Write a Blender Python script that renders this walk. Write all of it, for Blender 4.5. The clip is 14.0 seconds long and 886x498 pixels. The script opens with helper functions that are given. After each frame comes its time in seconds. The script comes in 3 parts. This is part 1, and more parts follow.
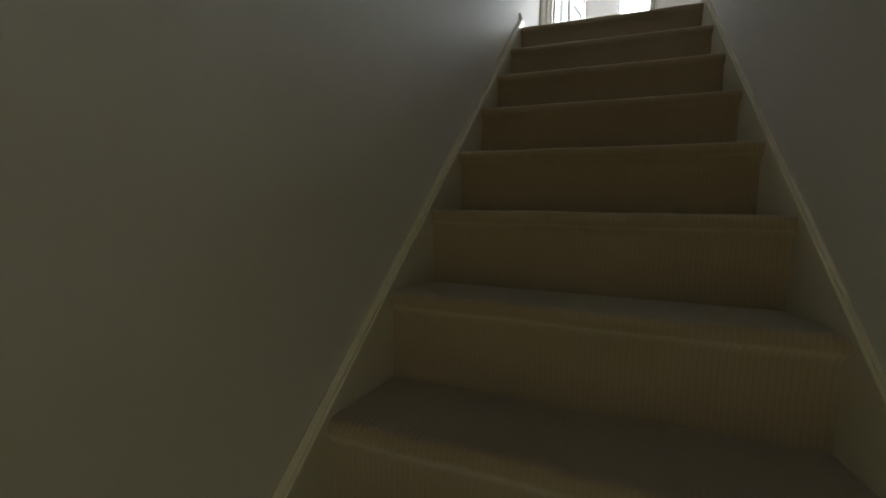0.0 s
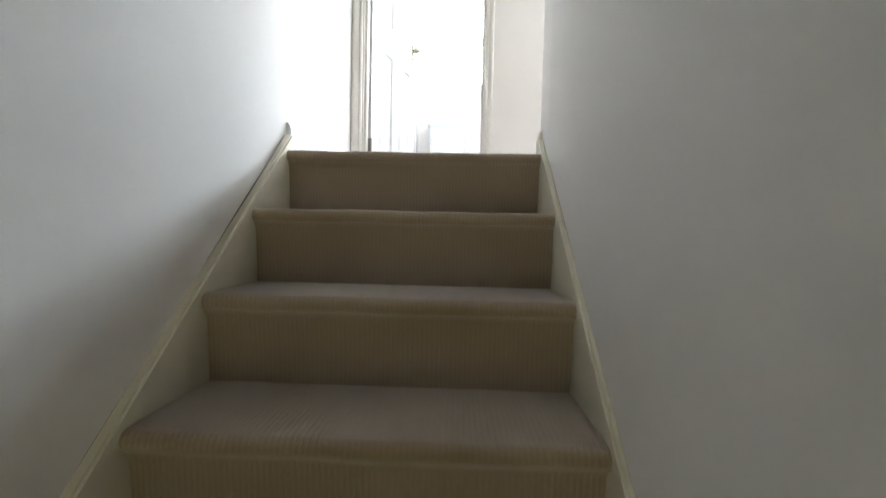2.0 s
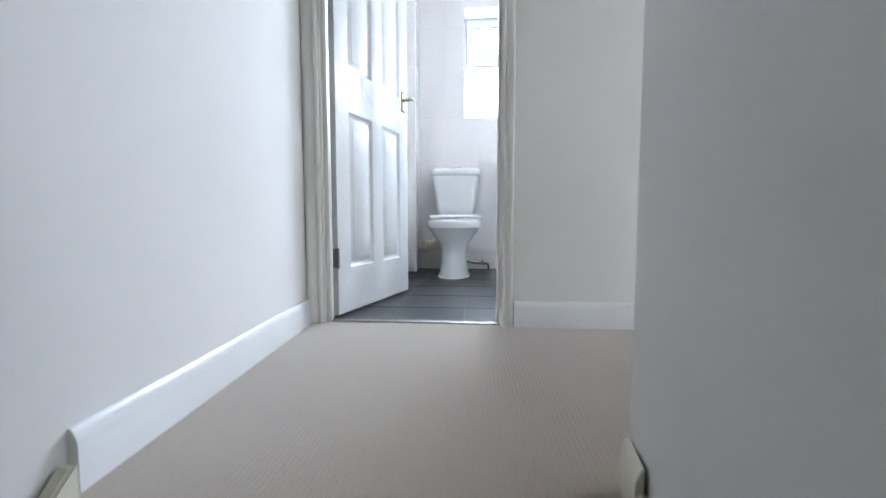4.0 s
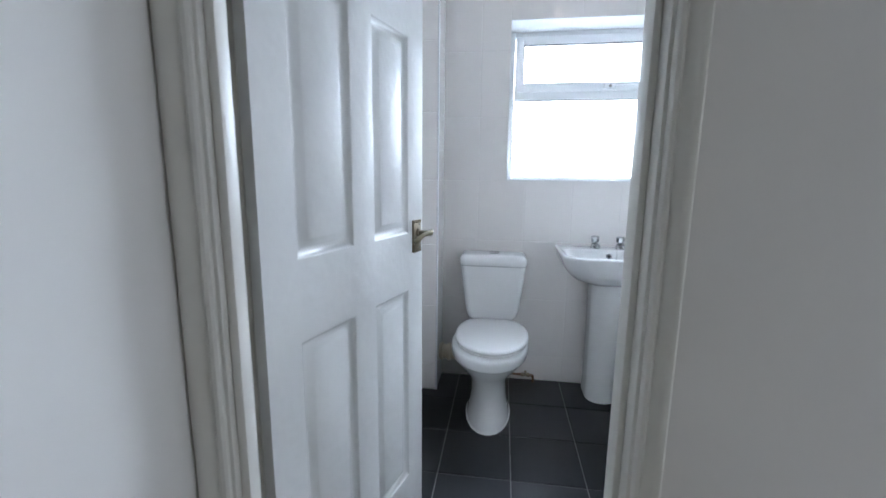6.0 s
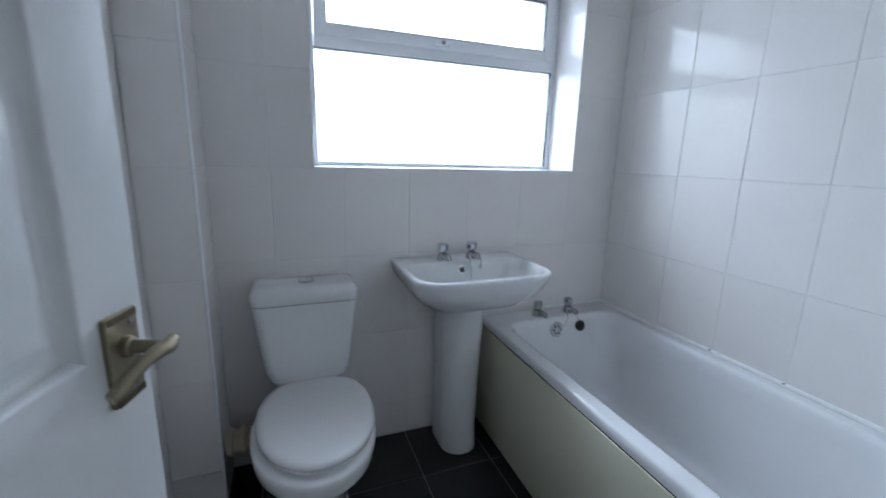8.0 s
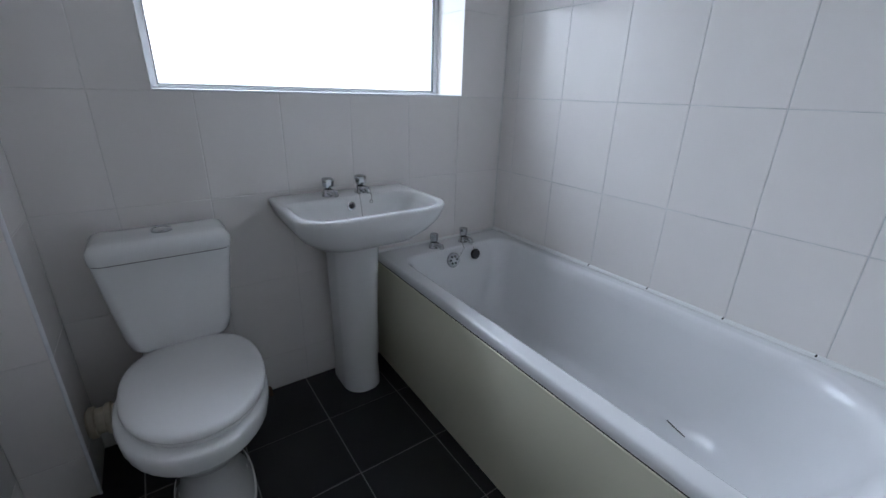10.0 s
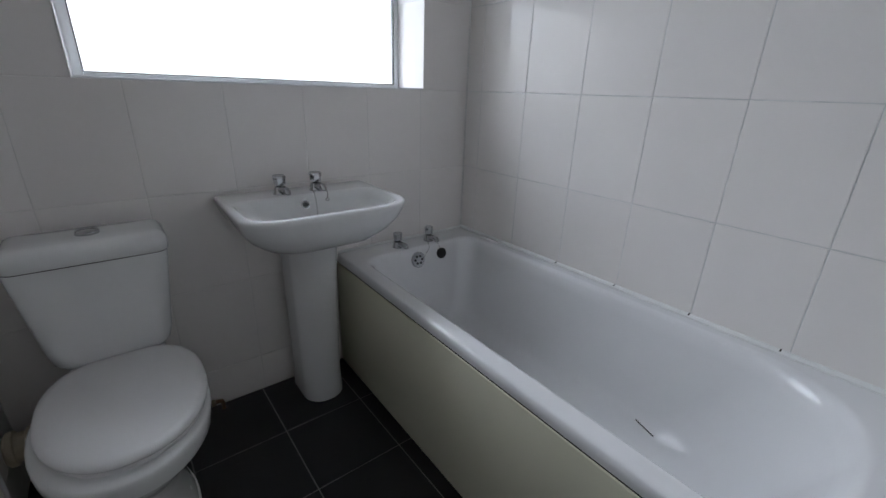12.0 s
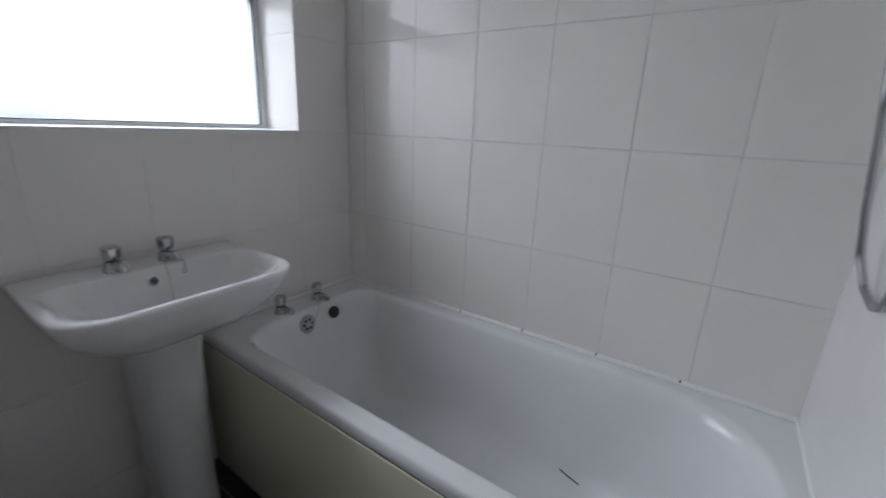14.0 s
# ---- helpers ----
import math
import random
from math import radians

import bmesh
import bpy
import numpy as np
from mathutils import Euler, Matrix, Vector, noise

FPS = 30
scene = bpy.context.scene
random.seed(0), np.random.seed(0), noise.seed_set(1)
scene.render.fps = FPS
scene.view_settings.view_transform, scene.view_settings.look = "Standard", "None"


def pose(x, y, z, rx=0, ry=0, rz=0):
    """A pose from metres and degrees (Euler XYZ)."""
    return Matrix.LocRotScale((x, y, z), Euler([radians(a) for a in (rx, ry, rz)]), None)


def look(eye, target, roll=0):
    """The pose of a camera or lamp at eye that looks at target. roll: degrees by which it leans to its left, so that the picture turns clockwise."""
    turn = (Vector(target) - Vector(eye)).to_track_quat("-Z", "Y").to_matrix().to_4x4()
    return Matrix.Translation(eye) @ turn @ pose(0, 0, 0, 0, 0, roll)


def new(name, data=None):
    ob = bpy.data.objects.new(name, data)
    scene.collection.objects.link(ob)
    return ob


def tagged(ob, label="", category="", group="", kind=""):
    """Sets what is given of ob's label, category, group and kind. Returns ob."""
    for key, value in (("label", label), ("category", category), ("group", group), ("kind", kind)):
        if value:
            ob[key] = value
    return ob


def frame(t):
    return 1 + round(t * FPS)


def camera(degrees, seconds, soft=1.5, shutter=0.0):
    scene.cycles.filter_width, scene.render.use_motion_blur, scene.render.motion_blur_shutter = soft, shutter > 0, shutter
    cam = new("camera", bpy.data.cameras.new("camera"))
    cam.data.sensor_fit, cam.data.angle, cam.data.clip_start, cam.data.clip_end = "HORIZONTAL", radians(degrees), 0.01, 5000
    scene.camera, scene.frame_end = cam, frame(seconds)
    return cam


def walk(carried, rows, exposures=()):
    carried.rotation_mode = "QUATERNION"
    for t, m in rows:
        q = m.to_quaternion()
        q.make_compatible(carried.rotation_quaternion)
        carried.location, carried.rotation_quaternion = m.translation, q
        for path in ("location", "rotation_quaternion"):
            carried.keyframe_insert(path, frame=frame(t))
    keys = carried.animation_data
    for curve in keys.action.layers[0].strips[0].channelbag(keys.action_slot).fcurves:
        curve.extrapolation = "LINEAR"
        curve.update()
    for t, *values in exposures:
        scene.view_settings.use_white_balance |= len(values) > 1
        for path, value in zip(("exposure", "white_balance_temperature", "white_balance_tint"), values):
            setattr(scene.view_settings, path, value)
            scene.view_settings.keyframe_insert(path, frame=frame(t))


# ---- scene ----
cam = camera(93.8, 14.0, soft=1.5, shutter=0.3)
PATH = [
    (0, (-1.5, -5.073, -1.033), (-2.209, -3.206, -1.134), 2.0),
    (0.5, (-1.495, -4.824, -0.842), (-1.967, -2.886, -0.981), 1.7),
    (1, (-1.437, -4.664, -0.637), (-1.586, -2.674, -0.776), 1.7),
    (1.5, (-1.415, -4.455, -0.449), (-1.48, -2.459, -0.55), 1.6),
    (2, (-1.383, -4.242, -0.245), (-1.452, -2.246, -0.336), 1.3),
    (2.5, (-1.378, -4.027, -0.083), (-1.466, -2.032, -0.185), 1.5),
    (3, (-1.357, -3.838, 0.083), (-1.457, -1.842, 0.016), 1.4),
    (3.5, (-1.325, -3.642, 0.239), (-1.453, -1.648, 0.148), 0.6),
    (5.8, (-1.471, -2.561, 1.161), (-1.743, -0.611, 0.811), 0.4),
    (6, (-1.466, -2.465, 1.229), (-1.743, -0.514, 0.892), 0.6),
    (6.5, (-1.485, -2.229, 1.313), (-1.729, -0.27, 0.994), 0.9),
    (7, (-1.528, -1.995, 1.375), (-1.608, -0.023, 1.052), 1.5),
    (7.5, (-1.515, -1.786, 1.351), (-1.231, 0.179, 1.105), 1.7),
    (8, (-1.559, -1.681, 1.272), (-0.86, 0.143, 0.842), 1.5),
    (8.5, (-1.531, -1.626, 1.25), (-0.584, 0.039, 0.673), 1.6),
    (11, (-1.472, -1.624, 1.218), (-0.363, -0.123, 0.499), 1.8),
    (11.5, (-1.441, -1.616, 1.206), (-0.299, -0.137, 0.492), 1.9),
    (12, (-1.407, -1.602, 1.214), (-0.234, -0.145, 0.506), 1.9),
    (12.5, (-1.402, -1.596, 1.215), (-0.208, -0.14, 0.54), 1.8),
    (13, (-1.378, -1.587, 1.218), (-0.151, -0.138, 0.591), 1.8),
    (13.5, (-1.35, -1.529, 1.235), (-0.067, -0.125, 0.615), 1.9),
    (14, (-1.331, -1.421, 1.267), (0.261, -0.354, 0.697), 2.4),
]
EXPOSURES = [(0.0, -0.1, 6750, 6), (0.5, 0.5, 6600, 9), (1.0, 0.92, 6500, 10), (1.5, 1.25, 6500, 10), (2.0, 1.22, 6400, 10), (3.0, 0.65, 6200, 10), (3.5, 0.4, 5900, 10), (5.8, -0.6, 5800, 10), (6.5, -0.92, 5800, 10),
             (7.0, -1.05, 5850, 10), (7.5, -1.28, 5750, 10), (8.0, -1.75, 5650, 10), (8.5, -1.9, 5650, 11), (11.0, -2.12, 6200, 13), (14.0, -2.42, 6450, 14)]
walk(cam, [(t, look(eye, target, roll)) for t, eye, target, roll in PATH], EXPOSURES)

# ---------------------------------------------------------------- measures
XL = -1.975                      # left wall of stairs, landing and bathroom
XR = -1.108                      # right wall of the stairs
XLS, XRS = -1.953, -1.118        # plaster faces beside the flight
XLD = -2.017                     # left wall where it meets the door frame
SL, SR = -1.931, -1.131          # inner faces of the two strings
NOSE_Y, GOING, RISE = -2.935, 0.2205, 0.1965
STEPS = 13
YD, YB = -1.83, -1.71            # door wall: landing face and bathroom face
DL, DR = -1.945, -1.252          # door opening
DH = 2.0
CEIL = 2.40
YWE = -2.79                      # end of the right stair wall
LOW = -RISE * STEPS              # hall floor below
YBACK = -6.9
WX0, WX1, WZ0, WZ1 = -1.450, -0.262, 1.220, 2.084  # window recess
WD = 0.20                        # recess depth

# ---------------------------------------------------------------- world and light
world = bpy.data.worlds.new("overcast_sky")
scene.world = world
world.use_nodes = True
wn = world.node_tree.nodes
sky = wn.new("ShaderNodeTexSky")
sky.sky_type = "NISHITA"
sky.sun_disc = False
sky.sun_elevation = radians(40)
sky.sun_rotation = radians(20)
world.node_tree.links.new(sky.outputs[0], wn["Background"].inputs[0])
wn["Background"].inputs[1].default_value = 0.12

sun_data = bpy.data.lights.new("sun", "SUN")
sun_data.energy, sun_data.angle, sun_data.color = 0.8, radians(20), (1.0, 0.97, 0.92)
sun = new("sun", sun_data)
sun.matrix_world = look((-1, 8, 8), (-1, 0, 0))

# sky light entering through the frosted bathroom window
win_data = bpy.data.lights.new("window_daylight", "AREA")
win_data.shape, win_data.size, win_data.size_y = "RECTANGLE", 1.5, 1.1
win_data.energy, win_data.color = 265.0, (0.80, 0.89, 1.0)
win_light = new("window_daylight", win_data)
win_light.matrix_world = look((-0.861, 0.72, 2.12), (-0.861, -1.0, 1.05))

# added fill light at the unseen end of the landing passage
pas_data = bpy.data.lights.new("passage_fill", "AREA")
pas_data.shape, pas_data.size, pas_data.size_y = "RECTANGLE", 0.74, 1.95
pas_data.energy, pas_data.color = 12.5, (0.95, 0.97, 1.0)
pas_light = new("passage_fill", pas_data)
pas_light.matrix_world = look((0.76, -2.30, 1.0), (-1.0, -2.30, 0.95))

# added warm fill from the unseen hall below, for light bounced up the stairs
hall_data = bpy.data.lights.new("hall_fill", "AREA")
hall_data.shape, hall_data.size, hall_data.size_y = "RECTANGLE", 0.74, 1.9
hall_data.energy, hall_data.color = 3.3, (1.0, 0.88, 0.36)
hall_light = new("hall_fill", hall_data)
hall_light.matrix_world = look((-1.53, YBACK - 0.06, LOW + 1.0), (-1.53, -4.0, LOW + 1.1))


# ---------------------------------------------------------------- materials
def material(name, color, rough=0.5, metal=0.0, vary=0.06, scale=6.0, bump=0.0, bump_scale=150.0, per_object=0.0, coat=0.0, rough_vary=0.06):
    m = bpy.data.materials.new(name)
    m.use_nodes = True
    nt = m.node_tree
    n, link = nt.nodes, nt.links.new
    b = n["Principled BSDF"]
    b.inputs["Metallic"].default_value = metal
    b.inputs["Coat Weight"].default_value = coat
    b.inputs["Coat Roughness"].default_value = 0.05
    geo = n.new("ShaderNodeNewGeometry")
    big = n.new("ShaderNodeTexNoise")
    big.inputs["Scale"].default_value, big.inputs["Detail"].default_value = scale, 6
    link(geo.outputs["Position"], big.inputs["Vector"])
    fine = n.new("ShaderNodeTexNoise")
    fine.inputs["Scale"].default_value, fine.inputs["Detail"].default_value = bump_scale, 4
    link(geo.outputs["Position"], fine.inputs["Vector"])
    mix = n.new("ShaderNodeMixRGB")
    mix.inputs[1].default_value = (*[c * (1 - vary) for c in color], 1)
    mix.inputs[2].default_value = (*[min(1, c * (1 + vary)) for c in color], 1)
    link(big.outputs["Fac"], mix.inputs[0])
    out = mix.outputs[0]
    if per_object:
        info = n.new("ShaderNodeObjectInfo")
        hsv = n.new("ShaderNodeHueSaturation")
        rng = n.new("ShaderNodeMapRange")
        rng.inputs["To Min"].default_value, rng.inputs["To Max"].default_value = 1 - per_object, 1 + per_object
        link(info.outputs["Random"], rng.inputs["Value"])
        link(rng.outputs[0], hsv.inputs["Value"])
        link(out, hsv.inputs["Color"])
        out = hsv.outputs[0]
    link(out, b.inputs["Base Color"])
    rr = n.new("ShaderNodeMapRange")
    rr.inputs["To Min"].default_value, rr.inputs["To Max"].default_value = max(0.02, rough - rough_vary), rough + rough_vary
    link(big.outputs["Fac"], rr.inputs["Value"])
    link(rr.outputs[0], b.inputs["Roughness"])
    if bump:
        bp = n.new("ShaderNodeBump")
        bp.inputs["Strength"].default_value, bp.inputs["Distance"].default_value = bump, 0.004
        link(fine.outputs["Fac"], bp.inputs["Height"])
        link(bp.outputs[0], b.inputs["Normal"])
    return m


def carpet_material():
    """Ribbed beige carpet: cords run along y, with soft tufts and worn patches."""
    m = material("ribbed_carpet", (0.415, 0.328, 0.24), 0.95, vary=0.10, scale=5, bump=0.8, bump_scale=420)
    nt = m.node_tree
    n, link = nt.nodes, nt.links.new
    b = n["Principled BSDF"]
    b.inputs["Sheen Weight"].default_value = 1.0
    b.inputs["Sheen Roughness"].default_value = 0.4
    b.inputs["Specular IOR Level"].default_value = 0.1
    geo = n["Geometry"]
    wave = n.new("ShaderNodeTexWave")
    wave.bands_direction = "X"
    wave.inputs["Scale"].default_value, wave.inputs["Distortion"].default_value = 30, 0.6
    wave.inputs["Detail"].default_value, wave.inputs["Detail Scale"].default_value = 2, 3
    link(geo.outputs["Position"], wave.inputs["Vector"])
    old = b.inputs["Base Color"].links[0].from_socket
    mul = n.new("ShaderNodeMixRGB")
    mul.blend_type = "MULTIPLY"
    mul.inputs[0].default_value = 0.07
    link(old, mul.inputs[1])
    link(wave.outputs["Color"], mul.inputs[2])
    link(mul.outputs[0], b.inputs["Base Color"])
    bp2 = n.new("ShaderNodeBump")
    bp2.inputs["Strength"].default_value, bp2.inputs["Distance"].default_value = 0.22, 0.003
    link(wave.outputs["Fac"], bp2.inputs["Height"])
    link(n["Bump"].outputs[0], bp2.inputs["Normal"])
    link(bp2.outputs[0], b.inputs["Normal"])
    return m


def wavy(m, strength, scale):
    """Adds the slow waviness of fired glaze or gloss paint to a material."""
    n, link = m.node_tree.nodes, m.node_tree.links.new
    b = n["Principled BSDF"]
    tex = n.new("ShaderNodeTexNoise")
    tex.inputs["Scale"].default_value, tex.inputs["Detail"].default_value = scale, 1
    link(n["Geometry"].outputs["Position"], tex.inputs["Vector"])
    bp = n.new("ShaderNodeBump")
    bp.inputs["Strength"].default_value, bp.inputs["Distance"].default_value = strength, 0.01
    link(tex.outputs["Fac"], bp.inputs["Height"])
    if b.inputs["Normal"].links:
        link(b.inputs["Normal"].links[0].from_socket, bp.inputs["Normal"])
    link(bp.outputs[0], b.inputs["Normal"])
    return m


def glowing(name, color, strength):
    m = bpy.data.materials.new(name)
    m.use_nodes = True
    b = m.node_tree.nodes["Principled BSDF"]
    b.inputs["Base Color"].default_value = (*color, 1)
    b.inputs["Emission Color"].default_value = (*color, 1)
    b.inputs["Emission Strength"].default_value = strength
    return m


CEILING_PAINT = material("white_ceiling_paint", (0.86, 0.86, 0.85), 0.9, vary=0.02, scale=3, bump=0.05, bump_scale=200)
PLASTER = material("painted_plaster", (0.745, 0.725, 0.695), 0.85, vary=0.035, scale=3, bump=0.05, bump_scale=260)
STRING_PAINT = wavy(material("aged_gloss_paint", (0.71, 0.67, 0.54), 0.38, vary=0.06, scale=9, bump=0.08, bump_scale=120), 0.1, 30)
FRAME_PAINT = wavy(material("cream_white_gloss", (0.72, 0.70, 0.65), 0.38, vary=0.04, scale=8, bump=0.05, bump_scale=90), 0.12, 25)
GLOSS = wavy(material("white_gloss_paint", (0.78, 0.78, 0.77), 0.22, vary=0.025, scale=8, bump=0.05, bump_scale=90), 0.12, 25)
CARPET = carpet_material()
TILE = wavy(material("glazed_white_tile", (0.86, 0.825, 0.795), 0.045, vary=0.025, scale=7, per_object=0.015, rough_vary=0.02), 0.06, 9)
GROUT = material("grey_white_grout", (0.76, 0.735, 0.70), 0.9, vary=0.35, scale=14, bump=0.3, bump_scale=300)
BATH_GROUT = material("worn_grey_grout", (0.72, 0.71, 0.69), 0.9, vary=0.42, scale=12, bump=0.3, bump_scale=300)
FLOOR_TILE = material("black_slate_tile", (0.013, 0.0135, 0.016), 0.30, vary=0.2, scale=9, bump=0.12, bump_scale=60, per_object=0.12, rough_vary=0.03)
FLOOR_GROUT = material("grey_floor_grout", (0.24, 0.235, 0.225), 0.9, vary=0.35, scale=10)
CERAMIC = material("white_sanitary_ceramic", (0.80, 0.80, 0.79), 0.09, vary=0.012, scale=5, coat=0.4, rough_vary=0.03)
SEAT_PLASTIC = material("white_seat_plastic", (0.78, 0.77, 0.76), 0.24, vary=0.015, scale=5)
ACRYLIC = material("white_bath_acrylic", (0.79, 0.79, 0.79), 0.13, vary=0.02, scale=4, coat=0.3, rough_vary=0.04)
PANEL = material("cream_bath_panel", (0.74, 0.72, 0.57), 0.34, vary=0.03, scale=4)
CHROME = material("chrome", (0.50, 0.51, 0.52), 0.045, 1.0, vary=0.05, scale=30, rough_vary=0.03)
BRASS = material("aged_brass", (0.30, 0.26, 0.18), 0.36, 1.0, vary=0.25, scale=50, bump=0.2, bump_scale=200)
STEEL = material("dull_steel", (0.30, 0.29, 0.27), 0.4, 1.0, vary=0.2, scale=40)
RUBBER = material("black_rubber", (0.015, 0.015, 0.016), 0.5, vary=0.2, scale=40)
UPVC = material("white_upvc", (0.86, 0.87, 0.88), 0.22, vary=0.015, scale=5)
SEALANT = material("white_sealant", (0.82, 0.82, 0.80), 0.35, vary=0.06, scale=25)
SOIL_PLASTIC = material("yellowed_plastic_pipe", (0.60, 0.52, 0.40), 0.4, vary=0.35, scale=20)
COPPER = material("tarnished_copper", (0.20, 0.12, 0.07), 0.4, 1.0, vary=0.3, scale=40)
DARK = material("dark_gap", (0.045, 0.04, 0.035), 0.9, vary=0.2, scale=40)
REBATE_PAINT = material("dull_dark_paint", (0.36, 0.34, 0.29), 0.7, vary=0.25, scale=12, bump=0.2, bump_scale=90)
SKY_GLOW = glowing("bright_overcast", (0.93, 0.97, 1.0), 15.0)
# distant ground gives off its own glow; the haze sits in this colour
FAR_GLOW = glowing("glowing_distance", (0.62, 0.70, 0.68), 3.2)
BULB = glowing("lit_bulb", (1.0, 0.82, 0.6), 16.0)

FROST = bpy.data.materials.new("frosted_glass")
FROST.use_nodes = True
_n, _l = FROST.node_tree.nodes, FROST.node_tree.links.new
_b = _n["Principled BSDF"]
_b.inputs["Base Color"].default_value = (0.97, 0.98, 0.98, 1)
_b.inputs["Transmission Weight"].default_value = 1.0
_b.inputs["Roughness"].default_value = 0.28
_t = _n.new("ShaderNodeTexNoise")
_t.inputs["Scale"].default_value = 90
_g = _n.new("ShaderNodeNewGeometry")
_l(_g.outputs["Position"], _t.inputs["Vector"])
_p = _n.new("ShaderNodeBump")
_p.inputs["Strength"].default_value, _p.inputs["Distance"].default_value = 0.3, 0.003
_l(_t.outputs["Fac"], _p.inputs["Height"])
_l(_p.outputs[0], _b.inputs["Normal"])


# ---------------------------------------------------------------- mesh helpers
def part(name, bm, mat, parent=None, label="", matrix=None, sharp=35):
    """Links a bmesh as one mesh object, under a thing or a part."""
    me = bpy.data.meshes.new(name)
    bmesh.ops.recalc_face_normals(bm, faces=bm.faces)
    for f in bm.faces:
        f.smooth = True
    bm.to_mesh(me)
    bm.free()
    me.set_sharp_from_angle(angle=radians(sharp))
    me.materials.append(mat)
    ob = new(name, me)
    if parent is not None:
        ob.parent = parent
    if matrix is not None:
        ob.matrix_basis = matrix
    if label:
        ob["label"] = label
    return ob


def thing(name, label, category, group="", matrix=None):
    ob = tagged(new(name), label, category, group)
    if matrix is not None:
        ob.matrix_basis = matrix
    return ob


def structure(name, bm, mat, label, category, sharp=35):
    return tagged(part(name, bm, mat, sharp=sharp), label, category, kind="structure")


def add_box(bm, x0, x1, y0, y1, z0, z1, bevel=0.0, seg=2):
    m = Matrix.LocRotScale(((x0 + x1) / 2, (y0 + y1) / 2, (z0 + z1) / 2), None, (abs(x1 - x0), abs(y1 - y0), abs(z1 - z0)))
    made = bmesh.ops.create_cube(bm, size=1, matrix=m)
    if bevel:
        edges = {e for v in made["verts"] for e in v.link_edges}
        bmesh.ops.bevel(bm, geom=list(edges), offset=bevel, segments=seg, profile=0.5, affect="EDGES")
    return bm


def box(x0, x1, y0, y1, z0, z1, bevel=0.0, seg=2):
    return add_box(bmesh.new(), x0, x1, y0, y1, z0, z1, bevel, seg)


def loft(rings, cap_start=True, cap_end=True, bm=None):
    """A skin over closed rings that all have the same number of points."""
    bm = bm or bmesh.new()
    rows = [[bm.verts.new(p) for p in ring] for ring in rings]
    for a, b in zip(rows, rows[1:]):
        k = len(a)
        for i in range(k):
            bm.faces.new((a[i], a[(i + 1) % k], b[(i + 1) % k], b[i]))
    if cap_start:
        bm.faces.new(rows[0])
    if cap_end:
        bm.faces.new(rows[-1])
    return bm


def rounded(x0, x1, y0, y1, z, r_low, r_high, n=8, r_near=None):
    """A rounded rectangle's ring; r_low: corner radius at y0, r_high: at y1, r_near: at x0, y0."""
    r_near = r_low if r_near is None else r_near
    pts = []
    for cx, cy, r, a0 in ((x1 - r_low, y0 + r_low, r_low, -90), (x1 - r_high, y1 - r_high, r_high, 0),
                          (x0 + r_high, y1 - r_high, r_high, 90), (x0 + r_near, y0 + r_near, r_near, 180)):
        for i in range(n + 1):
            a = radians(a0 + 90 * i / n)
            pts.append((cx + r * math.cos(a), cy + r * math.sin(a), z))
    return pts


def egg(cx, half, y_back, y_front, z, n=40, back_flat=0.0):
    """An oval ring, wide towards the back and rounder in front (front is at lower y)."""
    pts = []
    mid = y_back - (y_back - y_front) * 0.46
    for i in range(n):
        a = 2 * math.pi * i / n
        s, c = math.sin(a), math.cos(a)
        k = 2.0 / (2.0 + (back_flat if s > 0 else 0.1))
        x = cx + half * math.copysign(abs(c) ** k, c)
        y = mid + (y_back - mid if s > 0 else mid - y_front) * math.copysign(abs(s) ** k, s)
        pts.append((x, y, z))
    return pts


def lathe(profile, n=24, bm=None, matrix=None):
    """Turns a profile of (radius, z) round z."""
    rings = []
    for r, z in profile:
        ring = [Vector((r * math.cos(2 * math.pi * i / n), r * math.sin(2 * math.pi * i / n), z)) for i in range(n)]
        rings.append([matrix @ p for p in ring] if matrix else ring)
    return loft(rings, bm=bm)


def tube(points, radius, n=8, bm=None, closed=True):
    """A round rod along points."""
    pts = [Vector(p) for p in points]
    rings = []
    side = None
    for i, p in enumerate(pts):
        d = (pts[min(i + 1, len(pts) - 1)] - pts[max(i - 1, 0)]).normalized()
        if side is None:
            side = d.cross(Vector((0.31, 0.2, 0.93))).normalized()
        side = (side - d * side.dot(d)).normalized()
        up = d.cross(side)
        r = radius[i] if isinstance(radius, (list, tuple)) else radius
        rings.append([p + (side * math.cos(2 * math.pi * k / n) + up * math.sin(2 * math.pi * k / n)) * r for k in range(n)])
    return loft(rings, bm=bm)


def extrude_profile(profile, direction, length, to_world):
    """A closed profile of (a, b) swept along; to_world maps (a, b, along) to a place."""
    rings = [[to_world(a, b, s) for a, b in profile] for s in (0, length)]
    return loft(rings)


# ---------------------------------------------------------------- structure: stairs and landing
def plan_prism(outline, z0, z1):
    """An upright wall over a plan outline."""
    return loft([[(x, y, z) for x, y in outline] for z in (z0, z1)])


wall_left = structure("wall_left", plan_prism([(XL - 0.16, YBACK), (XLS, YBACK), (XLS, -3.25)] + [(XLS + (XLD - XLS) * (k / 10) ** 1.7, -3.25 + (YD + 3.25) * k / 10) for k in range(1, 11)] + [(XL - 0.16, YD)], LOW, CEIL), PLASTER, "white painted plaster wall along the stairs and landing", "wall", sharp=4)
wall_stair_right = structure("wall_stair_right", plan_prism([(XRS, YBACK), (XR + 0.12, YBACK), (XR + 0.12, YWE), (XR + 0.004, YWE), (XR, YWE - 0.005), (XRS, -2.97)], LOW, CEIL), PLASTER, "white painted plaster wall beside the carpeted stairs", "wall", sharp=1)
